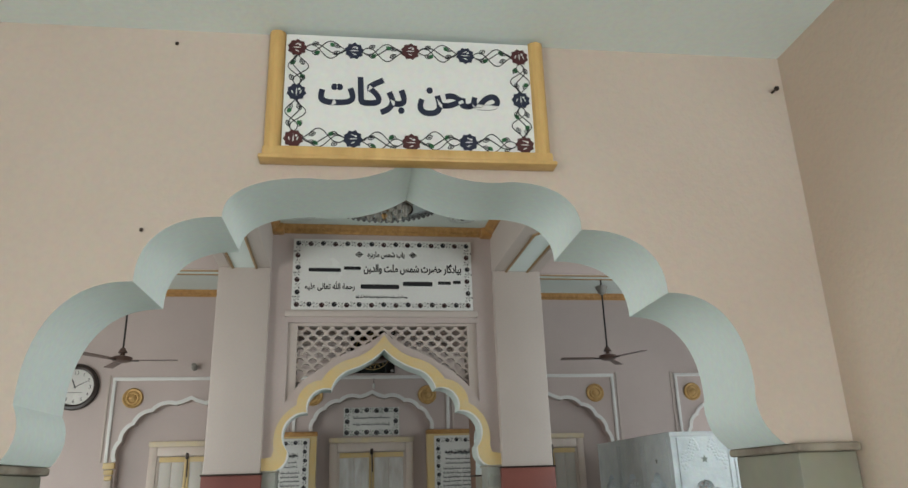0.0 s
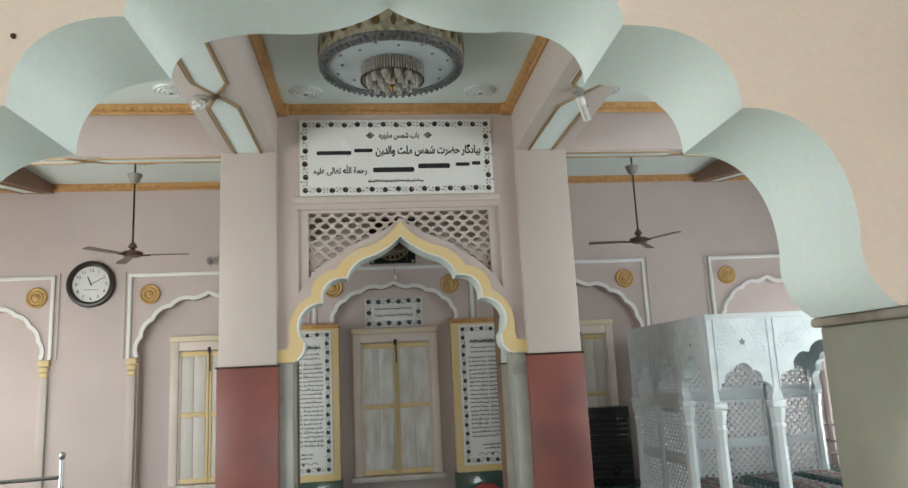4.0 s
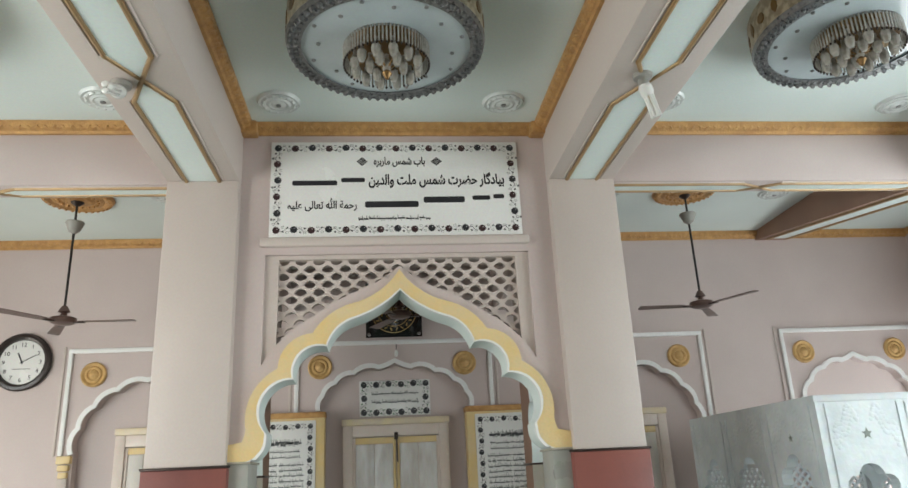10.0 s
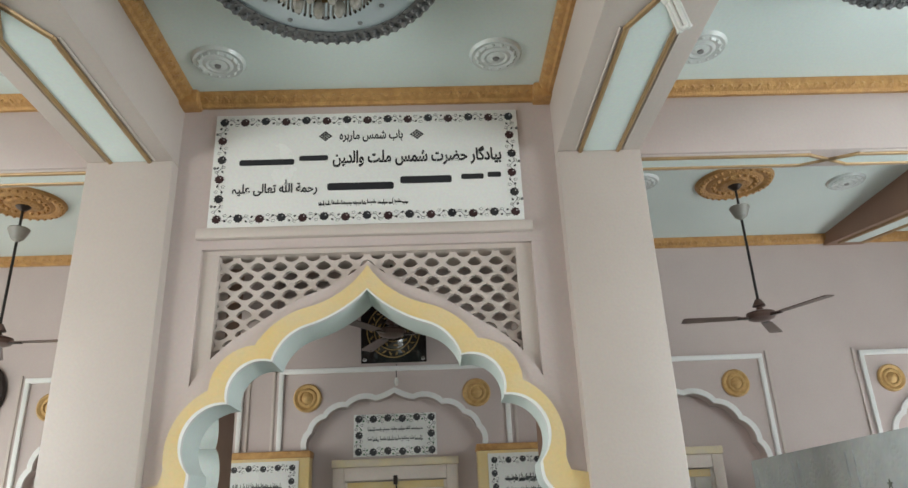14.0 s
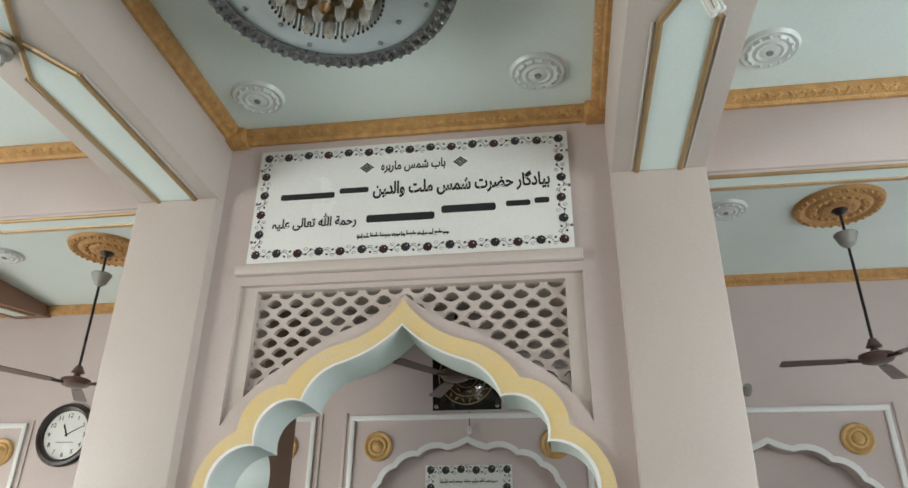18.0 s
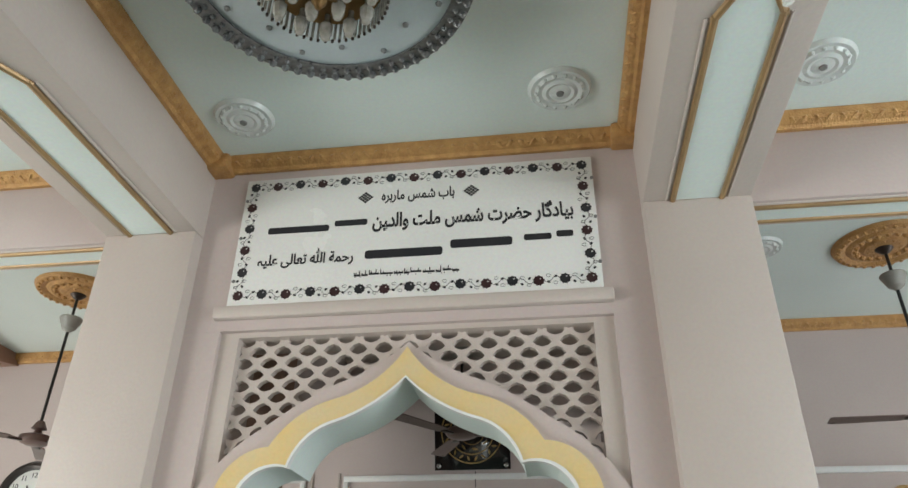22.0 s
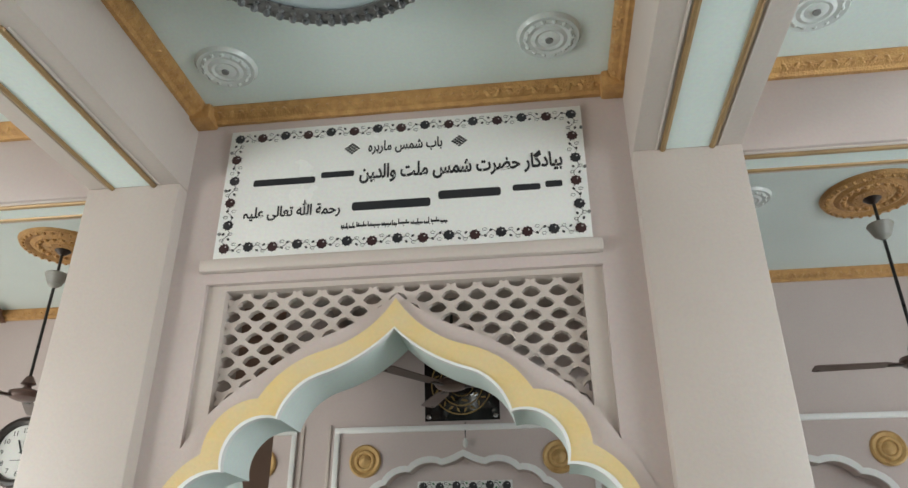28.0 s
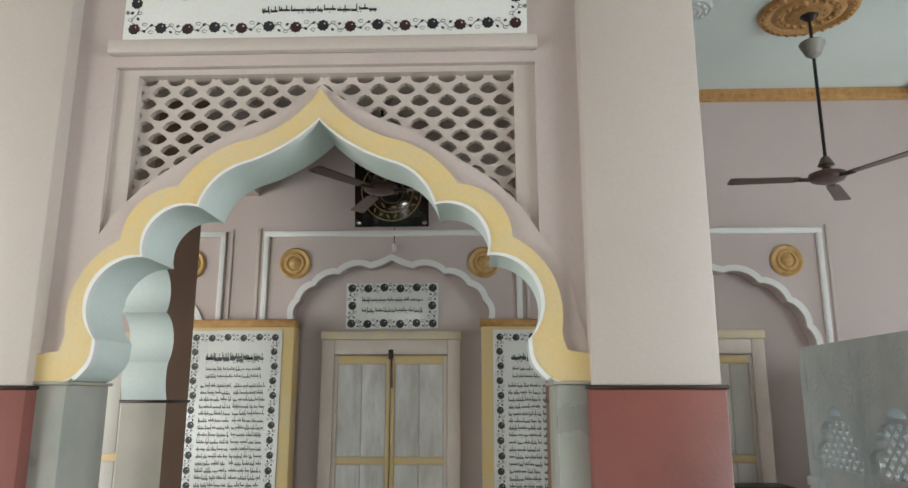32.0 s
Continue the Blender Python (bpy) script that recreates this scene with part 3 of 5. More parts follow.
def leaf_shape(cx, cz, long, wide, turn):
    c, s = math.cos(turn), math.sin(turn)
    base = [(-0.5, 0), (-0.2, 0.42), (0.15, 0.45), (0.5, 0), (0.15, -0.45), (-0.2, -0.42)]
    return [(cx + long * u * c - wide * v * s, cz + long * u * s + wide * v * c) for u, v in base]


def flower_border(parent, x0, x1, z0, z1, y, pitch, r, colors, stem=INK, leaves=INK, loops=True, rich=False):
    """Round blooms with stems, curls and leaves along the four sides of a board whose face is at y."""
    rng = random.Random(int(1000 * (x1 - x0 + z1 + pitch)))
    sets = [bmesh.new() for _ in colors]
    stems, leafs, light = bmesh.new(), bmesh.new(), bmesh.new()
    f0, f1 = y - 0.0022, y - 0.0004
    sides = [((x0, z1), (x1, z1)), ((x1, z1), (x1, z0)), ((x1, z0), (x0, z0)), ((x0, z0), (x0, z1))]
    k = 0
    for p, q in sides:
        p, q = Vector(p), Vector(q)
        length = (q - p).length
        count = max(2, round(length / pitch))
        d = (q - p).normalized()
        n = Vector((-d.y, d.x))
        step = length / count
        for i in range(count):
            c = p + d * (i * step) + n * (0.12 * r * (-1) ** i if i else 0)
            flat(sets[k % len(colors)], ring_of(c.x, c.y, r, 18, 0.09, 9, rng.random()), f0 - 0.0006, f1)
            flat(light, ring_of(c.x + 0.3 * r, c.y + 0.34 * r, r * 0.14, 6, 0, 0, rng.random()), f0 - 0.0012, f0 - 0.0004)
            k += 1
            a = c + d * r * 0.8
            b = c + d * (step - r * 0.8)
            line = []
            for j in range(9):
                t = j / 8
                o = a + (b - a) * t + n * (0.62 * r * math.sin(2 * math.pi * t) * (-1) ** i)
                line.append((o.x, o.y))
            vine(stems, line, 0.10 * r, f0, f1)
            if rich:
                for g in (-0.45, 0.0, 0.45):
                    w = c + n * g * r
                    flat(light, leaf_shape(w.x, w.y, (1.0 - abs(g)) * r, 0.13 * r, math.atan2(d.y, d.x) + g), f0 - 0.0012, f0 - 0.0007)
                for ph, amp in ((1, 1.35), (-1, 1.15)):
                    line = []
                    for j in range(13):
                        t = j / 12
                        o = a + (b - a) * t + n * (amp * r * math.sin(math.pi * t) * math.cos(1.5 * math.pi * t) * ph)
                        line.append((o.x, o.y))
                    vine(stems, line, 0.09 * r, f0, f1)
                    for t, k2 in ((0.25, 0.5), (0.75, -0.4)):
                        w = a + (b - a) * t + n * ph * k2 * 1.2 * r
                        bud = leaf_shape(w.x, w.y, 0.8 * r, 0.5 * r, math.atan2(d.y, d.x) + 0.5 * ph)
                        vine(stems, bud + bud[:1], 0.08 * r, f0, f1)
                        flat(stems, leaf_shape(w.x, w.y, 0.4 * r, 0.18 * r, math.atan2(d.y, d.x) + 0.5 * ph), f0, f1)
            for t, up in ((0.3, 1), (0.68, -1)):
                m = a + (b - a) * t
                e = m + n * up * r * 0.75
                if loops:
                    curl = [(e.x + 0.42 * r * math.cos(u), e.y + 0.30 * r * math.sin(u)) for u in (math.pi * 2 * g / 9 for g in range(9))]
                    vine(stems, curl, 0.09 * r, f0, f1)
                lc = m - n * up * r * 0.55 + d * rng.uniform(-0.2, 0.2) * r
                flat(leafs, leaf_shape(lc.x, lc.y, 0.72 * r, 0.5 * r, math.atan2(d.y, d.x) + up * 0.7), f0, f1)
    for bm, mat in zip(sets, colors):
        part("flower_border", bm, mat, parent, "", False, "stuff")
    part("border_highlight", light, SIGN, parent, "", False, "stuff")
    part("vine_border", stems, stem, parent, "", False, "stuff")
    part("leaf_border", leafs, leaves, parent, "", False, "stuff")


def bars(bm, x0, x1, z, high, y, rng, gap=0.012, least=0.03, most=0.09):
    """A line of unreadable words as plain bars."""
    x = x0
    while x < x1 - 0.008:
        w = min(rng.uniform(least, most), x1 - x)
        u = x
        while u < x + w - 0.004:
            e = min(u + rng.uniform(0.10, 0.55) * w, x + w)
            lift, tall = rng.uniform(0, 0.2) * high, rng.uniform(0.6, 1.05) * high
            flat(bm, [(u, z + lift), (e, z + lift), (e, z + tall), (u, z + tall)], y - 0.002, y - 0.0004)
            u = e + 0.0025
        x += w + gap


def script_bars(bm, x0, x1, z, high, y, rng):
    """A line of small handwriting that cannot be read, as thin bars on a base line with short uprights and dots."""
    def bar(a, b, c, d):
        flat(bm, [(a, c), (b, c), (b, d), (a, d)], y - 0.002, y - 0.0004)
    x = x0
    while x < x1 - 0.01:
        w = min(rng.uniform(0.025, 0.07), x1 - x)
        base = z + rng.uniform(0.10, 0.28) * high
        bar(x, x + w, base, base + 0.24 * high)
        u = x
        while u < x + w - 0.004:
            e = rng.uniform(0.35, 0.95) * high
            bar(u, u + 0.0046, base + 0.16 * high, z + e)
            if rng.random() < 0.4:
                bar(u + 0.006, u + 0.011, z - 0.02 * high, z + 0.09 * high)
            u += rng.uniform(0.009, 0.02)
        x += w + rng.uniform(0.004, 0.010)


# board over the porch arch
WOOD = material("golden_varnished_wood", (0.72, 0.47, 0.18), 0.4, second=(0.56, 0.34, 0.12), scale=7, stretch=(3, 3, 1))
sign = thing("porch_sign", "white enamel name board with rose border in a golden wooden frame", "sign")
sign.location = (-0.042, 0, -0.02)
PORCH_SET.append(sign)
SY = PORCH - 0.03
part("board", block(-0.575, 0.148, SY, PORCH - 0.002, 2.424, 2.797), SIGN, sign, "white board")
flower_border(sign, -0.543, 0.118, 2.457, 2.752, SY, 0.165, 0.026, (WINE, BLUE), INK, LEAF, False, True)
lettering(sign, words("\ufe95\ufe8e\ufb90\ufeae\ufe91 \ufee6\ufea4\ufebb", 0.118, -0.213, 2.573, SY - 0.001, "CENTER", 0.53, 0.0042), BLUE, "dark blue calligraphic lettering")
for x in (-0.600, 0.170):
    part("frame_side", rod((x, PORCH - 0.022, 2.42), (x, PORCH - 0.022, 2.800), 0.024, 14), WOOD, sign, "golden half-round side", True)
part("frame_sill", block(-0.625, 0.197, PORCH - 0.045, PORCH - 0.002, 2.401, 2.430, 0.006), WOOD, sign, "golden sill")
part("frame_ledge", block(-0.634, 0.206, PORCH - 0.055, PORCH - 0.002, 2.387, 2.400, 0.005), WOOD, sign, "golden stepped ledge")

# board over the gilded arch
DUSK = material("faded_wine_ink", (0.045, 0.018, 0.02), 0.4)
sign = thing("gate_sign", "large white enamel board with dark flower border and Urdu calligraphy", "sign")
part("board", block(-0.965, 0.955, 0.0, 0.0255, 3.28, 4.06, 0.003), SIGN, sign, "white board")
flower_border(sign, -0.912, 0.902, 3.335, 4.008, 0.0, 0.130, 0.027, (INK, DUSK), GREYINK, INK)
lettering(sign, words("\ufba6\ufeae\ufba8\ufead\ufe8e\ufee3 \ufeb2\ufee4\ufeb7 \ufe8f\ufe8e\ufe91", 0.085, 0.02, 3.868, -0.001, "CENTER", 0.40, 0.0016), INK)
lettering(sign, words("\ufee6\ufbff\ufea9\ufedf\ufe8d\ufeed \ufe96\ufee0\ufee3 \ufeb2\ufee4\ufeb7 \ufe95\ufeae\ufec0\ufea3 \ufead\ufe8e\ufb94\ufea9\ufe8e\ufbff\ufe91", 0.115, 0.31, 3.70, -0.001, "CENTER", 1.06, 0.0032), INK)
lettering(sign, words("\ufba7\ufbff\ufee0\ufecb \ufbfd\ufedf\ufe8e\ufecc\ufe97 \ufdf2 \ufe94\ufee4\ufea3\ufead", 0.085, -0.57, 3.505, -0.001, "CENTER", 0.52, 0.0018), INK)
rng = random.Random(4)
def rounded(x0, x1, z0, z1):
    """A plain bar with rounded ends."""
    r = (z1 - z0) * 0.3
    turns = [math.pi / 2 * i / 4 for i in range(5)]
    return [(x0 + r - r * math.cos(a), z1 - r + r * math.sin(a)) for a in turns] + [(x1 - r + r * math.sin(a), z1 - r + r * math.cos(a)) for a in turns] + [(x1 - r + r * math.cos(a), z0 + r - r * math.sin(a)) for a in turns] + [(x0 + r - r * math.sin(a), z0 + r - r * math.cos(a)) for a in turns]
for x0, x1, z, high in ((-0.80, -0.46, 3.695, 0.04), (-0.43, -0.25, 3.72, 0.036), (0.58, 0.72, 3.565, 0.036), (0.745, 0.83, 3.575, 0.036), (-0.25, 0.16, 3.51, 0.05), (0.20, 0.52, 3.545, 0.05)):
    part("lettering_bar", prism(rounded(x0, x1, z, z + high), "y", -0.002, -0.0004), INK, sign, "plain dark bar in place of a word")
bm = bmesh.new()
script_bars(bm, -0.30, 0.26, 3.405, 0.045, 0.0, rng)
for x in (-0.27, 0.31):
    for i in range(4):
        for j in range(4):
            u, v = x + (i - j) * 0.0115, 3.893 + (i + j - 3) * 0.0095
            flat(bm, [(u - 0.009, v), (u, v - 0.0075), (u + 0.009, v), (u, v + 0.0075)], -0.002, -0.0004)
part("small_lettering", bm, INK, sign, "small dark bars and two diamonds", False, "stuff")
for x in (-0.93, 0.93):
    for z in (3.42, 3.68, 3.92):
        part("bolt", lathe([(0.009, 0), (0.009, 0.006), (0.004, 0.008)], 8, None, (0, 0, 0)), GREYINK, sign).matrix_basis = pose(x * 1.02, -0.001, z, 90)


# ---- niche wall ----
def scallops(half, z0, z1, lobes=4, tip=0.16):
    """Keys of a many-lobed niche arch: half width, foot and crown heights."""
    keys = []
    for i in range(lobes + 1):
        a = radians(86) * i / (lobes + 0.35)
        keys.append((half * math.cos(a) ** 0.9, z0 + (z1 - z0 - 0.06) * math.sin(a), 0.17))
    keys[-1] = (keys[-1][0], keys[-1][1], -0.05)
    keys.append((0.0, z1, 0))
    return keys


NICHES = [(-5.2, 0.86, 0.70, 1.95, 2.63), (-2.42, 1.015, 0.865, 1.93, 2.70), (0.0, 1.08, 0.80, 2.265, 2.75), (2.53, 1.015, 0.865, 1.95, 2.70), (5.36, 0.865, 0.70, 2.0, 2.66)]
TOPZ = 3.0
outline = [(LEFT - 0.3, FLOOR)]
for cx, frame_half, half, z0, z1 in NICHES:
    line = moved(foils(scallops(half, z0, z1), 6), cx)
    outline += [(line[0][0], FLOOR)] + line + [(line[-1][0], FLOOR)]
outline += [(RIGHT + 0.3, FLOOR), (RIGHT + 0.3, CEIL), (LEFT - 0.3, CEIL)]
structure("wall_niche", prism(outline, "y", BACK, BACK + 0.12), PINK, "pink niche wall with lobed blind arches", "wall")


GILDING = material("yellow_gilding", (0.70, 0.47, 0.20), 0.42, 0.25, second=(0.50, 0.30, 0.11), scale=18, grain=90, bump=0.4)


def medallion(x, z):
    ob = thing("medallion", "round gilded plaster medallion with ringed relief on the pink wall", "medallion", "wall medallions", at=(x, BACK, z))
    bm = lathe([(0.132, 0), (0.132, 0.018), (0.118, 0.03), (0.10, 0.022), (0.092, 0.016), (0.078, 0.03), (0.064, 0.03), (0.055, 0.018), (0.04, 0.03), (0.018, 0.042), (0.001, 0.044)], 28)
    o = part("relief", bm, GILDING, ob, "", True)
    o.matrix_basis = pose(0, 0, 0, 90)
    bm = bmesh.new()
    for i in range(10):
        a = 2 * math.pi * i / 10
        lathe([(0.016, 0), (0.012, 0.01), (0.001, 0.014)], 6, bm, (0.07 * math.cos(a), 0.07 * math.sin(a), 0.02))
    part("petals", bm, GILDING, ob).matrix_basis = pose(0, 0, 0, 90)
    return ob


first = medallion(-5.80, 2.72)
for x in (-4.56, -3.165, -1.70, -0.81, 0.77, 1.81, 3.245, 4.76, 5.90):
    copy_thing(first, pose(x, BACK, 2.727))

for cx, fh, half, z0, z1 in NICHES:
    trim = thing("trim", "white plaster moulding round a lobed niche", "trim", "niche mouldings", "structure")
    line = moved(foils(scallops(half, z0, z1), 6), cx)
    out = []
    for i, (u, v) in enumerate(line):
        a, b = line[max(i - 1, 0)], line[min(i + 1, len(line) - 1)]
        d = Vector((b[0] - a[0], b[1] - a[1])).normalized()
        out.append((u - d.y * 0.05, v + d.x * 0.05))
    part("arch_moulding", band(line, out, "y", BACK - 0.022, BACK + 0.004), WHITE, trim)
    zb = z0 - 0.02
    w = 0.046
    for u in (cx - fh, cx + fh - w):
        part("frame_upright", block(u, u + w, BACK - 0.03, BACK + 0.002, zb, TOPZ, 0.008), WHITE, trim)
    part("frame_top", block(cx - fh, cx + fh, BACK - 0.032, BACK + 0.002, TOPZ - w, TOPZ + 0.002, 0.008), WHITE, trim)
    for u in (cx - fh - 0.06, cx + fh + 0.032):
        part("outer_fillet", block(u, u + 0.028, BACK - 0.014, BACK + 0.002, zb, TOPZ + 0.03, 0.005), PALE, trim)
    if z0 < 2.1:
        for s in (-1, 1):
            x = cx + s * (fh + half) / 2
            bm = block(x - 0.052, x + 0.052, BACK - 0.04, BACK + 0.002, LEDGE - 0.02, z0 - 0.24, 0.008)
            block(x - 0.062, x + 0.062, BACK - 0.05, BACK + 0.002, LEDGE - 0.02, 0.24, 0.008, bm)
            part("pilaster_shaft", bm, PALE, trim, "pale flat pilaster shaft")
            bm = block(x - 0.07, x + 0.07, BACK - 0.06, BACK + 0.02, z0 - 0.10, z0 - 0.022, 0.01)
            block(x - 0.055, x + 0.055, BACK - 0.05, BACK + 0.02, z0 - 0.17, z0 - 0.11, 0.012, bm)
            block(x - 0.045, x + 0.045, BACK - 0.042, BACK + 0.02, z0 - 0.24, z0 - 0.18, 0.012, bm)
            part("capital", bm, YELLOW, trim, "cream yellow stepped capital")
for a, b in ((LEFT, -5.9), (-4.5, -3.25), (-1.59, -1.0), (1.0, 1.7), (3.38, 4.66), (6.05, RIGHT)):
    structure("baseboard", block(a, b, BACK - 0.03, BACK - 0.001, LEDGE - 0.02, 0.155, 0.008), BASE, "worn pale painted baseboard on the ledge", "baseboard")


# ---- doors in the niches ----
STRAW = material("worn_straw_paint", (0.80, 0.68, 0.44), 0.5, second=(0.72, 0.62, 0.50), scale=7, spread=0.3)


def door(cx, half, top, foot, label, worn):
    y = BACK + 0.12
    ob = thing("door", label, "door", "niche doors")
    f = 0.105
    for u in (cx - half, cx + half - f):
        part("frame_jamb", block(u, u + f, y - 0.075, y - 0.001, foot, top - 0.071, 0.008), CREAM, ob, "cream painted jamb")
    part("frame_head", block(cx - half + f, cx + half - f, y - 0.075, y - 0.001, top - 0.19, top - 0.071, 0.008), CREAM, ob, "cream painted head")
    part("lintel_strip", block(cx - half - 0.01, cx + half + 0.01, y - 0.085, y - 0.001, top - 0.07, top, 0.01), STRAW, ob, "worn cream yellow lintel strip")
    part("threshold", block(cx - half - 0.04, cx + half + 0.04, y - 0.16, y - 0.001, foot - 0.07, foot, 0.01), BASE, ob, "worn cream threshold")
    lz0, lz1 = foot + 0.01, top - 0.2
    mid = (lz0 + lz1) / 2 + 0.02
    w = half - f
    for s in (-1, 1):
        a, b = sorted((cx + s * 0.004, cx + s * w))
        leaf = part("door_leaf", block(a, b, y - 0.04, y - 0.012, lz0, lz1, 0.004), CREAM, ob, "panelled leaf")
        for z0, z1 in ((lz1 - 0.065, lz1), (mid - 0.028, mid + 0.028), (lz0, lz0 + 0.06)):
            part("rail", block(a + 0.004, b - 0.004, y - 0.054, y - 0.04, z0, z1, 0.004), YELLOW, leaf, "yellow rail")
        inner, outer = (a, b - 0.03) if s > 0 else (b - 0.03, a)
        part("stile", block(inner, inner + 0.03, y - 0.056, y - 0.04, lz0, lz1, 0.004), YELLOW, leaf, "yellow meeting stile")
        part("stile", block(outer, outer + 0.03, y - 0.056, y - 0.04, lz0, lz1, 0.004), CREAM, leaf)
        for z0, z1 in ((lz0 + 0.065, mid - 0.033), (mid + 0.033, lz1 - 0.07)):
            for k in range(2):
                p0 = a + 0.032 + k * (b - a - 0.064) / 2
                part("panel", block(p0 + 0.003, p0 + (b - a - 0.064) / 2 - 0.003, y - 0.049, y - 0.04, z0, z1, 0.005), WORN if worn else SOFT, leaf, "weathered white plank" if worn else "pale cream panel")
    part("hasp", block(cx - 0.02, cx + 0.02, y - 0.085, y - 0.05, lz1 - 0.03, lz1 + 0.05, 0.01), DARK, ob, "dark iron hasp and padlock")
    part("chain", rod((cx + 0.006, y - 0.066, lz1 - 0.03), (cx + 0.012, y - 0.066, lz1 - 0.26), 0.007, 8), DARK, ob)
    return ob


SOFT = material("soft_cream_paint", (0.74, 0.71, 0.66), 0.5, second=(0.66, 0.62, 0.57), scale=3, stretch=(1, 1, 0.4))
WORN = material("weathered_white_paint", (0.84, 0.84, 0.83), 0.5, second=(0.60, 0.56, 0.52), scale=5, grain=30, bump=0.25, stretch=(2, 1, 0.5), spread=0.35)
door(0.0, 0.57, 2.165, 0.26, "closed double door of weathered white planks with yellow rails", True)
door(-2.42, 0.485, 2.165, 0.30, "closed cream double door with yellow rails in a niche", False)
door(2.55, 0.475, 2.165, 0.30, "closed cream double door with yellow rails in a niche", False)

# plaque over the middle door
SLATE = material("slate_ink", (0.13, 0.14, 0.14), 0.4)
plaque = thing("wall_plaque", "small white plaque with flower border above the weathered door", "plaque")
y = BACK + 0.10
part("board", block(-0.39, 0.385, y, BACK + 0.119, 2.19, 2.575, 0.004), SIGN, plaque)
flower_border(plaque, -0.343, 0.338, 2.233, 2.532, y, 0.125, 0.034, (INK,), INK, LEAF)
bm = bmesh.new()
for z in (2.41, 2.32):
    script_bars(bm, -0.257, 0.255, z, 0.055, y, rng)
part("lettering", bm, SLATE, plaque, "dark grey bars of lettering", False, "stuff")


# ---- tall inscribed tablets ----
def tablet(side):
    a, b = (0.83, 1.57)
    x0, x1 = (a, b) if side > 0 else (-b, -a)
    yb, yf = BACK - 0.035, 2.58
    ob = thing("inscribed_tablet", "tall white inscribed tablet in yellow frame on green marble plinth", "tablet", "tablets beside the door")
    part("frame", block(x0 - 0.09, x1 + 0.09, yf + 0.012, yb, 0.27, 2.225, 0.008), YELLOW, ob, "cream yellow box frame")
    bm = block(x0 - 0.10, x1 + 0.10, yf - 0.012, yb, 2.175, 2.235, 0.012)
    part("frame_top", bm, GOLD, ob, "golden top moulding")
    part("board", block(x0, x1, yf, yf + 0.02, 0.355, 2.15, 0.003), SIGN, ob, "white tablet face")
    part("plinth", block(x0 - 0.11, x1 + 0.11, yf - 0.06, yb, FLOOR, 0.27, 0.008), GREEN, ob, "dark green marble plinth")
    flower_border(ob, x0 + 0.055, x1 - 0.055, 0.413, 2.092, yf, 0.115, 0.027, (INK,), INK, INK)
    r = random.Random(7 + side)
    bm = bmesh.new()
    m = (x0 + x1) / 2
    script_bars(bm, x0 + 0.14, x1 - 0.14, 1.895, 0.085, yf, r)
    script_bars(bm, x0 + 0.15, x1 - 0.15, 1.905, 0.08, yf, r)
    for z in (1.83, 1.775):
        script_bars(bm, x0 + 0.15, x1 - 0.15, z, 0.042, yf, r)
    for k in range(20):
        z = 1.70 - k * 0.053
        script_bars(bm, x0 + 0.115, m - 0.008, z, 0.05, yf, r)
        script_bars(bm, m + 0.008, x1 - 0.115, z, 0.05, yf, r)
    bars(bm, x0 + 0.25, x1 - 0.25, 0.59, 0.024, yf, r)
    bars(bm, x0 + 0.27, x1 - 0.27, 0.545, 0.024, yf, r)
    for s in (-1, 1):
        vine(bm, [(m + s * (0.02 + 0.02 * j), 0.49 + 0.014 * math.sin(j * 1.3)) for j in range(9)], 0.008, yf - 0.002, yf - 0.0004)
    flat(bm, leaf_shape(m, 0.485, 0.05, 0.04, -1.57), yf - 0.002, yf - 0.0004)
    part("lettering", bm, SLATE, ob, "dark grey bars of lettering", False, "stuff")


tablet(-1)
tablet(1)

# black framed picture above the niche
pic = thing("framed_picture", "square black glossy picture with golden ring of lettering, tilted forward", "picture", at=(0.0, BACK - 0.01, 3.03))
GLOSS = material("black_gloss", (0.012, 0.010, 0.010), 0.02, bump=0.0)
part("panel", block(-0.31, 0.31, -0.025, 0.0, 0, 0.60, 0.004), GLOSS, pic)
GILT = material("gold_leaf", (0.30, 0.20, 0.07), 0.4, 0.5)
bm = bmesh.new()
for r0, r1 in ((0.245, 0.255), (0.175, 0.185), (0.10, 0.106)):
    a, b = ring_of(0, 0.30, r0, 40), ring_of(0, 0.30, r1, 40)
    band(a + a[:1], b + b[:1], "y", -0.0275, -0.0252, bm)
for i in range(22):
    a = 2 * math.pi * i / 22
    flat(bm, leaf_shape(0.215 * math.cos(a), 0.30 + 0.215 * math.sin(a), 0.05, 0.018, a + 0.6 * (-1) ** i), -0.0275, -0.0252)
for i in range(9):
    a = 2 * math.pi * i / 9
    flat(bm, leaf_shape(0.14 * math.cos(a), 0.30 + 0.14 * math.sin(a), 0.06, 0.02, a + 1.2), -0.0275, -0.0252)
for i in range(5):
    flat(bm, [(-0.06 + 0.025 * i, 0.27), (-0.045 + 0.025 * i, 0.27), (-0.045 + 0.025 * i, 0.33), (-0.06 + 0.025 * i, 0.33)], -0.0275, -0.0252)
part("gilt_pattern", bm, GILT, pic, "golden ring pattern")
for u in (-0.275, 0.275):
    for v in (0.035, 0.565):
        part("stud", lathe([(0.02, 0), (0.02, 0.012), (0.012, 0.02), (0.001, 0.022)], 10), STEEL, pic, "steel stud", True).matrix_basis = pose(u, -0.025, v, 90)
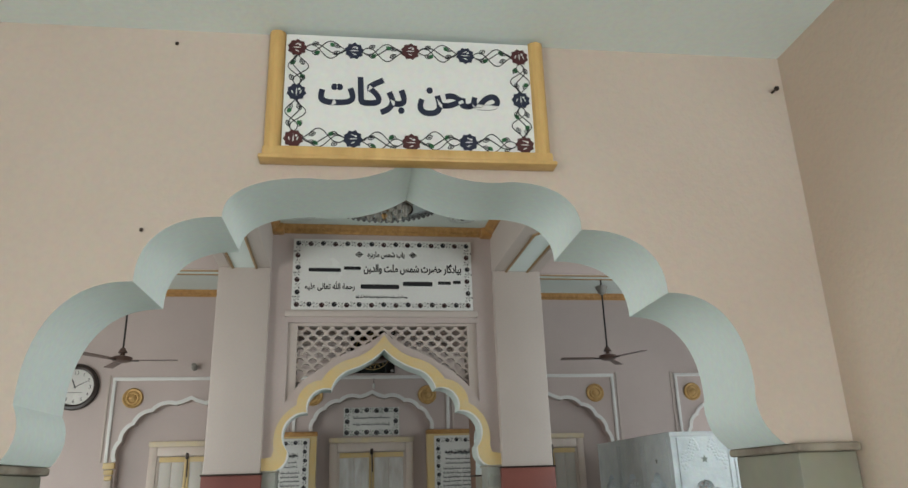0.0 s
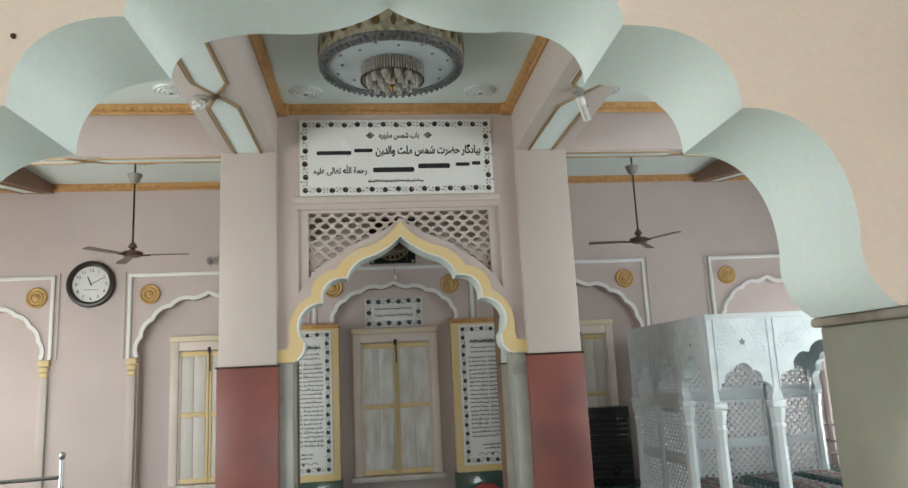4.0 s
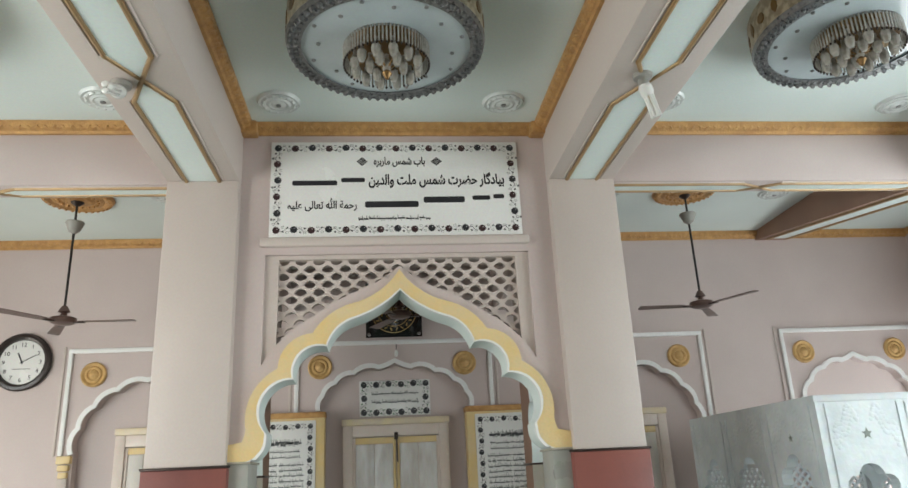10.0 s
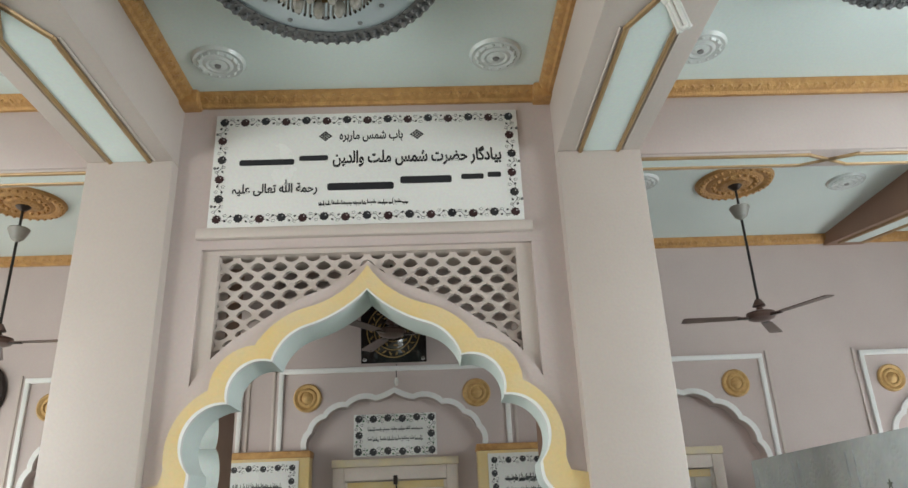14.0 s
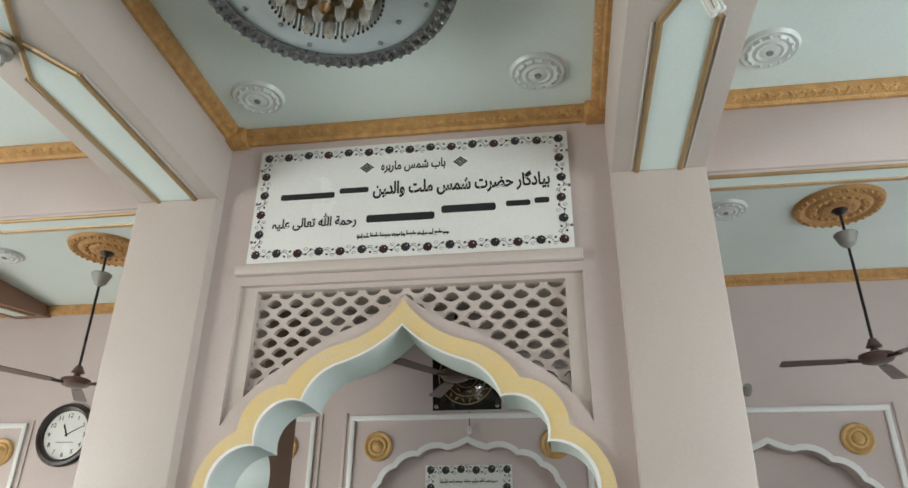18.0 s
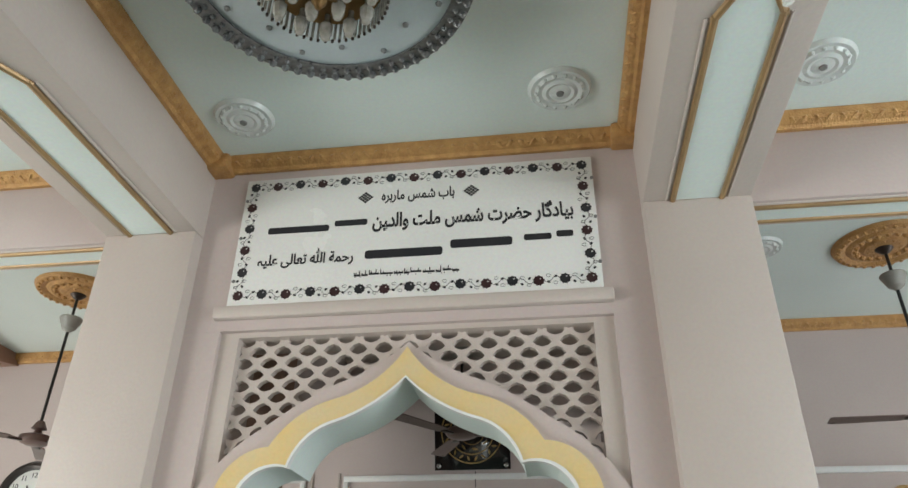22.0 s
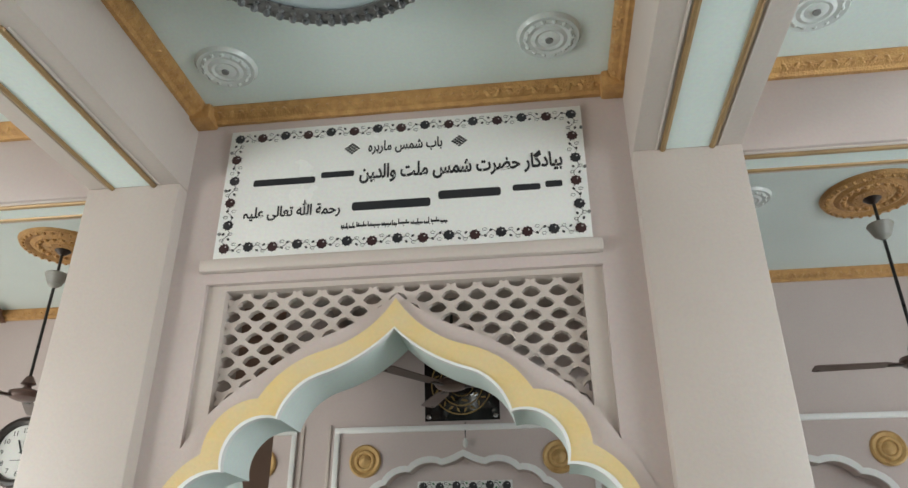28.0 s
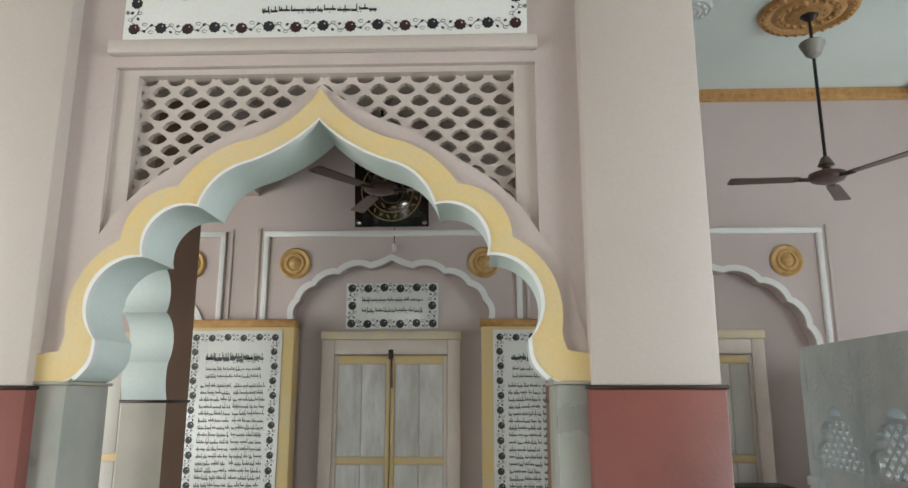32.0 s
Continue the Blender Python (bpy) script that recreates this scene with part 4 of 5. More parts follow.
pic.matrix_basis = pose(0.0, BACK - 0.03, 3.03, 10.4)

# small wall lamp under the picture
lamp = thing("bulb", "small white bulb on a wire above the middle niche", "bulb")
part("wire", rod((0.02, BACK - 0.02, 3.02), (0.02, BACK - 0.03, 2.88), 0.004, 6), BLACK, lamp)
part("globe", lathe([(0.004, 0.05), (0.014, 0.04), (0.022, 0.015), (0.022, -0.005), (0.012, -0.025), (0.001, -0.03)][::-1], 12, None, (0.02, BACK - 0.03, 2.84)), LAMP, lamp, "", True)

# ---- wall clock ----
clock = thing("wall_clock", "large round wall clock with dark brown rim and white dial", "clock", at=(-3.90, BACK, 2.88))
RIM = material("dark_brown_plastic", (0.03, 0.02, 0.018), 0.3)
bm = lathe([(0.30, 0), (0.305, 0.03), (0.29, 0.055), (0.262, 0.06), (0.238, 0.045), (0.232, 0.02), (0.232, 0.012), (0.001, 0.012)], 48)
part("rim", bm, RIM, clock, "", True).matrix_basis = pose(0, 0, 0, 90)
part("dial", lathe([(0.231, 0.0125), (0.231, 0.016), (0.001, 0.016)], 48), SIGN, clock, "white dial").matrix_basis = pose(0, 0, 0, 90)
for n in range(1, 13):
    a = radians(90 - 30 * n)
    me = words(str(n), 0.062, 0.185 * math.cos(a), 0.185 * math.sin(a) - 0.021, -0.0175)
    me.materials.append(INK)
    part("numeral", me, None, clock, "", False, "stuff")
for a, length, w in ((radians(90 - 335), 0.11, 0.014), (radians(90 - 62), 0.16, 0.009)):
    bm = bmesh.new()
    vine(bm, [(-0.02 * math.cos(a), -0.02 * math.sin(a)), (length * math.cos(a), length * math.sin(a))], w, -0.021, -0.0185)
    part("pointer", bm, INK, clock)
part("dial_bar", prism([(-0.09, -0.075), (0.09, -0.075), (0.09, -0.068), (-0.09, -0.068)], "y", -0.018, -0.0165), GREYINK, clock)

# ---- ceiling fans ----
def fan_blade(reach=0.62):
    bm = bmesh.new()
    pts = [(0.10, -0.022), (0.16, -0.028), (0.20, -0.045), (reach - 0.02, -0.056), (reach, -0.042), (reach, 0.042), (reach - 0.02, 0.052), (0.20, 0.042), (0.16, 0.028), (0.10, 0.022)]
    prism(pts, "z", -0.003, 0.003, bm)
    for v in bm.verts:
        v.co.z += 0.09 * v.co.y * (v.co.x > 0.17) - 0.01
    return bm


CUP = material("grey_plastic_cup", (0.34, 0.33, 0.30), 0.4)


def ceiling_fan(x, y, hub, turn, label, above=CEIL):
    ob = thing("ceiling_fan", label, "fan", "ceiling fans", at=(x, y, hub))
    part("downrod", rod((0, 0, 0.08), (0, 0, above - hub - 0.03), 0.011, 10), BLACK, ob, "black downrod")
    part("cup", lathe([(0.012, -0.09), (0.05, -0.06), (0.085, 0.02), (0.08, 0.028), (0.012, 0.03)], 20, None, (0, 0, above - hub - 0.27)), CUP, ob, "grey cone cup", True)
    part("hook_cover", lathe([(0.055, 0.0), (0.06, -0.012), (0.03, -0.04), (0.012, -0.05)][::-1], 16, None, (0, 0, above - hub - 0.035)), DARK, ob, "", True)
    part("motor", lathe([(0.001, -0.05), (0.06, -0.047), (0.10, -0.032), (0.116, -0.01), (0.112, 0.012), (0.075, 0.026), (0.034, 0.032), (0.022, 0.06), (0.052, 0.07), (0.046, 0.084), (0.024, 0.125), (0.001, 0.127)], 28), FAN, ob, "brown enamelled motor", True)
    for k in range(3):
        o = part("blade", fan_blade(), FAN, ob, "brown metal blade")
        o.matrix_basis = pose(0, 0, -0.012, 0, 0, turn + 120 * k)
        part("blade_arm", block(0.085, 0.19, -0.02, 0.02, -0.022, -0.012, 0.003), DARK, o)
    return ob


def fan_rose(x, y):
    ob = thing("ceiling_rose", "large round gilded ceiling rose with leaf relief", "rose", "gilded fan roses", at=(x, y, CEIL))
    part("plate", lathe([(0.05, -0.045), (0.12, -0.04), (0.15, -0.022), (0.2, -0.034), (0.235, -0.02), (0.27, -0.036), (0.31, -0.028), (0.325, -0.001)], 40), GOLD, ob, "", True)
    bm = bmesh.new()
    for r, n, s in ((0.175, 18, 0.024), (0.10, 10, 0.02), (0.285, 30, 0.02)):
        for i in range(n):
            a = 2 * math.pi * i / n
            lathe([(0.001, -0.022), (s * 0.6, -0.016), (s, 0.0)], 6, bm, (r * math.cos(a), r * math.sin(a), -0.026))
    part("leaf_relief", bm, GOLD, ob, "", False, "stuff")
    return ob


ceiling_fan(2.985, 1.46, 3.03, 56, "brown three-bladed ceiling fan on a long black rod")
ceiling_fan(-2.99, 1.50, 3.035, 0, "brown three-bladed ceiling fan on a long black rod")
ceiling_fan(0.04, 1.74, 3.065, 235, "brown ceiling fan behind the gilded arch", 4.0)
ceiling_fan(6.12, 1.65, 3.05, 20, "brown ceiling fan near the side doorway")
rose = fan_rose(2.985, 1.46)
for x, y in ((-2.99, 1.50),):
    copy_thing(rose, pose(x, y, CEIL))


# ---- white ceiling roses ----
ROSE = material("gloss_ceiling_plaster", (0.74, 0.78, 0.77), 0.25, second=(0.66, 0.70, 0.69), scale=8, coat=0.4)


def white_rose(x, y):
    ob = thing("ceiling_rose", "small round white plaster ceiling rose with a dark lamp holder", "rose", "white ceiling roses", at=(x, y, CEIL))
    part("plate", lathe([(0.03, -0.034), (0.055, -0.028), (0.07, -0.034), (0.09, -0.026), (0.11, -0.031), (0.125, -0.018), (0.146, -0.022), (0.16, -0.001)], 36), ROSE, ob, "", True)
    bm = bmesh.new()
    for i in range(14):
        a = 2 * math.pi * i / 14
        lathe([(0.001, -0.014), (0.011, -0.008), (0.015, 0.0)], 6, bm, (0.115 * math.cos(a), 0.115 * math.sin(a), -0.022))
    part("petal_relief", bm, ROSE, ob, "", False, "stuff")
    part("lamp_holder", lathe([(0.001, -0.012), (0.018, -0.012), (0.022, 0.0)], 12, None, (0, 0, -0.03)), GREYINK, ob)
    return ob


rose = white_rose(-0.865, -0.37)
for x, y in ((0.803, -0.39), (-0.865, -2.6), (0.803, -2.6), (2.045, -0.42), (-2.085, -0.41), (4.0, -0.40), (-4.0, -0.40), (2.16, 1.42), (-2.16, 1.45), (3.98, 1.5), (-3.98, 1.5)):
    copy_thing(rose, pose(x, y, CEIL))


# ---- crystal chandeliers ----
LACE = material("cream_lace_metal", (0.52, 0.46, 0.34), 0.4, 0.3, second=(0.30, 0.26, 0.18), scale=22, spread=0.2)
ACRYL = material("frosted_acrylic", (0.52, 0.58, 0.60), 0.2, second=(0.42, 0.48, 0.50), scale=3)
SILVER = material("silver_beads", (0.26, 0.265, 0.27), 0.3, 0.6, second=(0.10, 0.105, 0.11), scale=40)
WARM = material("antique_brass", (0.22, 0.13, 0.05), 0.35, 0.7)


def chandelier(x, y, label):
    ob = thing("chandelier", label, "chandelier", "crystal chandeliers", at=(x, y, CEIL))
    R, low = 0.575, -0.245
    part("drum", lathe([(R, low), (R + 0.012, low + 0.02), (R + 0.012, -0.02), (R, 0.0), (R - 0.02, -0.002), (R - 0.02, low)], 56, None, (0, 0, 0), True), LACE, ob, "cream pierced metal drum", True)
    bm = bmesh.new()
    for i in range(28):
        a = 2 * math.pi * i / 28
        c, s = math.cos(a), math.sin(a)
        m = Matrix(((-s, 0, c), (c, 0, s), (0, 1, 0)))
        pts = leaf_shape(0, 0, 0.10, 0.05, 1.57) if i % 2 else ring_of(0, 0, 0.035, 8)
        vs = [bm.verts.new(m @ Vector((u, v, R + 0.016)) + Vector((0, 0, -0.12))) for u, v in pts]
        bm.faces.new(vs)
        vs2 = [bm.verts.new(m @ Vector((u, v, R + 0.008)) + Vector((0, 0, -0.12))) for u, v in pts]
        bm.faces.new(list(reversed(vs2)))
        for k in range(len(pts)):
            bm.faces.new((vs[k], vs2[k], vs2[(k + 1) % len(pts)], vs[(k + 1) % len(pts)]))
    part("drum_ornament", bm, WARM, ob, "dark leaf ornament", False, "stuff")
    part("diffuser", lathe([(0.001, low + 0.012), (R - 0.06, low + 0.012), (R - 0.03, low + 0.03), (0.001, low + 0.032)], 48), ACRYL, ob, "frosted pale diffuser")
    bm = bmesh.new()
    for i in range(64):
        a = 2 * math.pi * i / 64
        for r, h, s in ((R - 0.012, low - 0.008, 0.019), (R - 0.045, low - 0.004, 0.013)):
            lathe([(0.001, -1.1 * s), (s * 0.7, -0.6 * s), (s, 0.1 * s), (s * 0.5, 0.8 * s)], 6, bm, (r * math.cos(a), r * math.sin(a), h))
    part("crystal_rim", bm, SILVER, ob, "beaded crystal rim", False, "stuff")
    bm = bmesh.new()
    for i in range(16):
        a = 2 * math.pi * i / 16 + 0.1
        r = 0.40 + 0.06 * (i % 2)
        lathe([(0.001, -0.012), (0.012, -0.006), (0.014, 0.004)], 8, bm, (r * math.cos(a), r * math.sin(a), low + 0.01))
    part("rim_band", lathe([(R - 0.075, low - 0.002), (R + 0.006, low - 0.002), (R + 0.016, low + 0.03), (R + 0.006, low + 0.05), (R - 0.075, low + 0.006)], 56, None, (0, 0, 0), True), SILVER, ob, "silver lower band", True)
    part("spot_ring", bm, GREYINK, ob, "small dark spotlights", False, "stuff")
    bm = bmesh.new()
    for i in range(72):
        a = 2 * math.pi * i / 72
        r = 0.252
        p = (r * math.cos(a), r * math.sin(a))
        rod((*p, low + 0.01), (*p, low - 0.098), 0.0062, 5, bm)
    part("glass_curtain", bm, GLASSY, ob, "curtain of clear glass rods", False, "stuff")
    bm = bmesh.new()
    for i in range(56):
        a = 2 * math.pi * i / 56
        lathe([(0.001, -0.011), (0.0065, -0.006), (0.0065, 0.003), (0.003, 0.009)], 6, bm, (0.252 * math.cos(a), 0.252 * math.sin(a), low - 0.105))
    part("bead_fringe", bm, DARK, ob, "dark drop beads", False, "stuff")
    part("inner_plate", lathe([(0.001, low - 0.03), (0.235, low - 0.03), (0.24, low + 0.008), (0.001, low + 0.01)], 40), WARM, ob, "brass back plate")
    for r, n in ((0.19, 12), (0.10, 6), (0.0, 1)):
        for i in range(n):
            a = 2 * math.pi * i / n + r
            bm = lathe([(0.001, -0.085), (0.016, -0.08), (0.026, -0.05), (0.028, -0.015), (0.02, 0.0), (0.012, 0.02), (0.012, 0.05)], 10, None, (r * math.cos(a), r * math.sin(a), low - 0.075))
            part("lamp_shade", bm, GLASSY, ob, "frosted glass tulip", True)
    bm = lathe([(0.001, -0.02), (0.012, -0.015), (0.018, 0), (0.03, 0.02), (0.012, 0.05), (0.012, 0.10)], 12, None, (0, 0, low - 0.18))
    for i in range(6):
        a = math.pi * i / 3
        rod((0, 0, low - 0.13), (0.11 * math.cos(a), 0.11 * math.sin(a), low - 0.075), 0.006, 6, bm)
    part("arms", bm, WARM, ob, "dark brass arms")
    return ob


GLASSY = material("smoky_glass", (0.42, 0.41, 0.38), 0.15, 0.0, second=(0.27, 0.25, 0.21), scale=30, coat=0.6)
first = chandelier(-0.085, -1.43, "round crystal chandelier drum with glass rods and beaded rim")
for x in (-3.06, 2.77):
    copy_thing(first, pose(x, -1.63, CEIL))


# ---- lamps under the beams ----
def beam_lamp(x, y, turn, lean):
    ob = thing("tube_bulb", "white three-tube energy saving bulb in a holder under a beam", "bulb", "bulbs under the beams", at=(x, y, SOFFIT - 0.005))
    part("holder", lathe([(0.03, -0.07), (0.034, -0.05), (0.03, -0.03), (0.055, -0.022), (0.06, 0.0)], 18), CUP, ob, "grey bulb holder", True)
    tilt = part("ballast", lathe([(0.034, -0.075), (0.04, -0.06), (0.04, -0.02), (0.028, 0.0)], 16), LAMP, ob, "white ballast", True)
    tilt.matrix_basis = pose(0, 0, -0.055, turn, lean)
    for i in range(3):
        a = 2 * math.pi * i / 3
        bm = bmesh.new()
        for s in (-1, 1):
            u = Vector((0.02 * math.cos(a), 0.02 * math.sin(a))) + Vector((-math.sin(a), math.cos(a))) * 0.011 * s
            rod((u.x, u.y, -0.07), (u.x, u.y, -0.20), 0.0095, 8, bm)
        lathe([(0.001, -0.012), (0.016, -0.008), (0.02, 0.002)], 8, bm, (0.02 * math.cos(a), 0.02 * math.sin(a), -0.2))
        part("tube", bm, LAMP, tilt, "white glass tube", True)
    return ob


beam_lamp(1.40, -1.60, 16, -22)
beam_lamp(-1.57, -1.46, -68, 0)

# small floodlight on the wall beside the pillar
for x, z in ((-2.40, 3.12), (2.42, 3.13)):
    ob = thing("spotlight", "small grey wall spotlight on a bracket above a niche", "spotlight", "wall spotlights", at=(x, BACK, z))
    part("bracket", rod((0, 0, 0), (0, -0.07, 0.01), 0.01), GREYINK, ob)
    part("head", lathe([(0.001, -0.05), (0.035, -0.045), (0.042, 0.0), (0.03, 0.05), (0.001, 0.055)], 14), CUP, ob, "", True).matrix_basis = pose(0, -0.09, 0.005, 60)

# nails in the porch walls, and a small hook near the corner
for x, y, z in ((0.936, -6.3, 2.30), (0.936, -6.55, 1.95), (-0.93, PORCH - 0.008, 2.745), (-0.97, PORCH - 0.008, 2.17)):
    ob = thing("nail", "small dark nail head in the porch wall", "nail", "porch nails")
    PORCH_SET.append(ob)
    part("head", lathe([(0.001, -0.006), (0.005, -0.003), (0.005, 0.003), (0.001, 0.006)], 8, None, (x, y + 0.004, z)), DARK, ob)
ob = thing("wall_hook", "small dark metal hook near the porch corner", "hook")
PORCH_SET.append(ob)
part("shank", rod((0.905, PORCH + 0.002, 2.665), (0.90, PORCH - 0.03, 2.66), 0.004, 8), DARK, ob)
part("knob", lathe([(0.001, -0.008), (0.008, -0.004), (0.008, 0.005), (0.001, 0.009)], 8, None, (0.90, PORCH - 0.032, 2.66)), DARK, ob)
askew = Matrix.Translation((0.94, PORCH, 0)) @ pose(0, 0, 0, 0, 0, -1.5) @ Matrix.Translation((-0.94, -PORCH, 0))
for ob in PORCH_SET:
    ob.matrix_basis = askew @ ob.matrix_basis

# ---- marble tomb canopy ----
SX0, SX1, SY0, SY1, STOP = 2.95, 5.41, -0.16, 2.07, 1.965
canopy = thing("marble_canopy", "carved white marble canopy on slender columns over tombs", "canopy")
part("plinth", block(SX0 - 0.12, SX1 + 0.12, SY0 - 0.12, SY1 + 0.06, FLOOR, -0.07, 0.012), MARBLE, canopy, "white marble plinth")


def canopy_column():
    bm = lathe([(0.085, 0.0), (0.088, 0.05), (0.068, 0.07), (0.08, 0.10), (0.08, 0.13), (0.06, 0.16), (0.072, 0.20), (0.066, 0.26), (0.062, 0.34), (0.058, 0.70), (0.056, 0.90), (0.072, 0.94), (0.058, 0.98), (0.074, 1.04), (0.086, 1.11), (0.07, 1.13)], 8)
    block(-0.1, 0.1, -0.1, 0.1, -0.02, 0.0, 0.004, bm)
    block(-0.07, 0.07, -0.07, 0.07, 1.13, 1.19, 0.008, bm)
    return mesh_of(bm, MARBLE)


col = canopy_column()
for p in col.polygons:
    p.use_smooth = True
XS, YS = [SX0 + 0.05, 3.60, 4.74, SX1 - 0.05], [SY0 + 0.05, 0.60, 1.32, SY1 - 0.05]
spots = [(x, y) for x in XS for y in (YS[0], YS[-1])] + [(x, y) for y in YS[1:-1] for x in (XS[0], XS[-1])]
for x, y in spots:
    part("column", col, None, canopy).location = (x, y, -0.08)


def arcade(axis, stops, w0, w1):
    """A carved wall above columns with a cusped arch in every bay."""
    line = [(stops[0], 1.10)]
    for a, b in zip(stops, stops[1:]):
        half = (b - a) / 2 - 0.055
        m = (a + b) / 2
        crown = (1.57 if axis == "x" else 1.48) if half < 0.4 else 1.67
        keys = [(half, 1.10, 0.0), (half, 1.15, 0.32), (half * 0.70, 1.10 + (crown - 1.10) * 0.52, 0.32), (half * 0.36, 1.10 + (crown - 1.10) * 0.80, 0.2), (0, crown, 0)]
        line += moved(foils(keys, 5), m)
    line += [(stops[-1], 1.10), (stops[-1], STOP), (stops[0], STOP)]
    return prism(line, axis, w0, w1)


part("arcade", arcade("y", [SX0, 3.60, 4.74, SX1], SY0, SY0 + 0.09), CARVE, canopy, "carved marble arcade")
part("arcade", arcade("y", [SX0, 3.60, 4.74, SX1], SY1 - 0.09, SY1), CARVE, canopy)
part("arcade", arcade("x", [SY0 + 0.091, 0.60, 1.32, SY1 - 0.091], SX0, SX0 + 0.09), CARVE, canopy)
part("arcade", arcade("x", [SY0 + 0.091, 0.60, 1.32, SY1 - 0.091], SX1 - 0.09, SX1), CARVE, canopy)
part("roof", block(SX0 + 0.092, SX1 - 0.092, SY0 + 0.092, SY1 - 0.092, STOP - 0.09, STOP - 0.01), MARBLE, canopy, "flat marble roof slab")
part("cornice_strip", block(SX0 - 0.012, SX1 + 0.012, SY0 - 0.012, SY0 - 0.001, STOP - 0.05, STOP - 0.004, 0.004), MARBLE, canopy)
# carved stars, panels and sprays on the outer faces
def star(cx, cz, r):
    return [(cx + (r if i % 2 == 0 else r * 0.42) * math.sin(math.pi * i / 5), cz + (r if i % 2 == 0 else r * 0.42) * math.cos(math.pi * i / 5)) for i in range(10)]


CARVED = material("shaded_inlay", (0.20, 0.23, 0.20), 0.5)
for axis, w, marks in (("y", SY0, [(3.30, 0.64), (4.17, 1.14), (5.05, 0.64)]), ("x", SX0, [(0.24, 0.70), (0.96, 0.72), (1.68, 0.70)])):
    for m, wide in marks:
        if (axis == "y" and wide < 1) or m < 0.3:
            part("star_inlay", prism(star(m, 1.685, 0.042 if axis == "y" else 0.03), axis, w - 0.003, w + 0.001), CARVED, canopy, "grey star inlay")
        bm = bmesh.new()
        for s in (-1, 1):
            prism([(m + s * (wide / 2 - 0.05), 1.22), (m + s * (wide / 2 - 0.035), 1.22), (m + s * (wide / 2 - 0.035), 1.90), (m + s * (wide / 2 - 0.05), 1.90)], axis, w - 0.008, w + 0.001, bm)
            lift = 0.0028 if axis == "y" else 0.002
            for k in range(15):
                t = k / 14
                swing = 0.035 * math.sin(9 * t)
                u, v = m + s * (0.07 + (0.5 * wide - 0.15) * t), 1.82 - 0.20 * t * t + swing
                for du, dv, r in ((0, 0, 0.026), (0.012, 0.036, 0.018), (-0.014, -0.036, 0.019)):
                    dome = lathe([(r, 0), (0.8 * r, 0.6 * lift), (0.4 * r, lift), (0.001, 1.1 * lift)], 7)
                    turn = pose(u + s * du, w, v + dv, 90) if axis == "y" else pose(w, u + s * du, v + dv, 0, -90)
                    bmesh.ops.transform(dome, matrix=turn, verts=dome.verts)
                    blob = bpy.data.meshes.new("blob")
                    dome.to_mesh(blob)
                    dome.free()
                    bm.from_mesh(blob)
                    bpy.data.meshes.remove(blob)
        part("carving", bm, CARVE, canopy, "low relief leaf carving", False, "stuff")


def jali(wide, high, cell=0.068, rib=0.014):
    """A pierced screen of crossing ribs in a plain border."""
    bm = bmesh.new()
    n = int((wide + high) / cell) + 1
    for k in range(-n, n + 1):
        for s in (-1, 1):
            c = k * cell * 1.25
            pts = []
            u0, u1 = 0.0, wide
            v0, v1 = c if s > 0 else c + wide, c + wide if s > 0 else c
            steps = [(u0, v0), (u1, v1)]
            (ua, va), (ub, vb) = steps
            if s > 0:
                ta, tb = max(0, -va / wide if wide else 0), min(1, (high - va) / wide)
            else:
                ta, tb = max(0, (va - high) / wide), min(1, va / wide)
            if tb - ta < 0.02:
                continue
            pa, pb = (ua + (ub - ua) * ta, va + (vb - va) * ta), (ua + (ub - ua) * tb, va + (vb - va) * tb)
            vine(bm, [pa, pb], rib * 1.5, -0.012 - 0.002 * s, 0.012 - 0.002 * s)
    for a, b, c, d in ((-0.03, 0.0, -0.03, high + 0.03), (wide, wide + 0.03, -0.03, high + 0.03), (0, wide, -0.03, 0), (0, wide, high, high + 0.03)):
        block(a, b, -0.02, 0.02, c, d, 0.0, bm)
    return mesh_of(bm, MARBLE)


screen_a, screen_b, screen_c = jali(0.44, 0.44), jali(0.92, 0.44), jali(0.56, 0.44)
head_a, head_b, head_c = jali(0.44, 0.28), jali(0.92, 0.40), jali(0.56, 0.30)
for i, (a, b) in enumerate(zip(XS, XS[1:])):
    for z in (0.0, 0.55):
        me = screen_b if i == 1 else screen_a
        wide = 0.92 if i == 1 else 0.44
        part("pierced_screen", me, None, canopy, "pierced marble screen", False, "stuff").matrix_basis = pose((a + b) / 2 - wide / 2, SY1 - 0.06, z)
    part("head_screen", head_b if i == 1 else head_a, None, canopy, "pierced marble arch head", False, "stuff").matrix_basis = pose((a + b) / 2 - wide / 2, SY1 - 0.06, 1.18)
    part("mid_rail", block((a + b) / 2 - wide / 2 - 0.03, (a + b) / 2 + wide / 2 + 0.03, SY1 - 0.078, SY1 - 0.042, 0.455, 0.535, 0.004), MARBLE, canopy)
    part("head_rail", block((a + b) / 2 - wide / 2 - 0.03, (a + b) / 2 + wide / 2 + 0.03, SY1 - 0.075, SY1 - 0.045, 1.022, 1.148, 0.004), MARBLE, canopy)
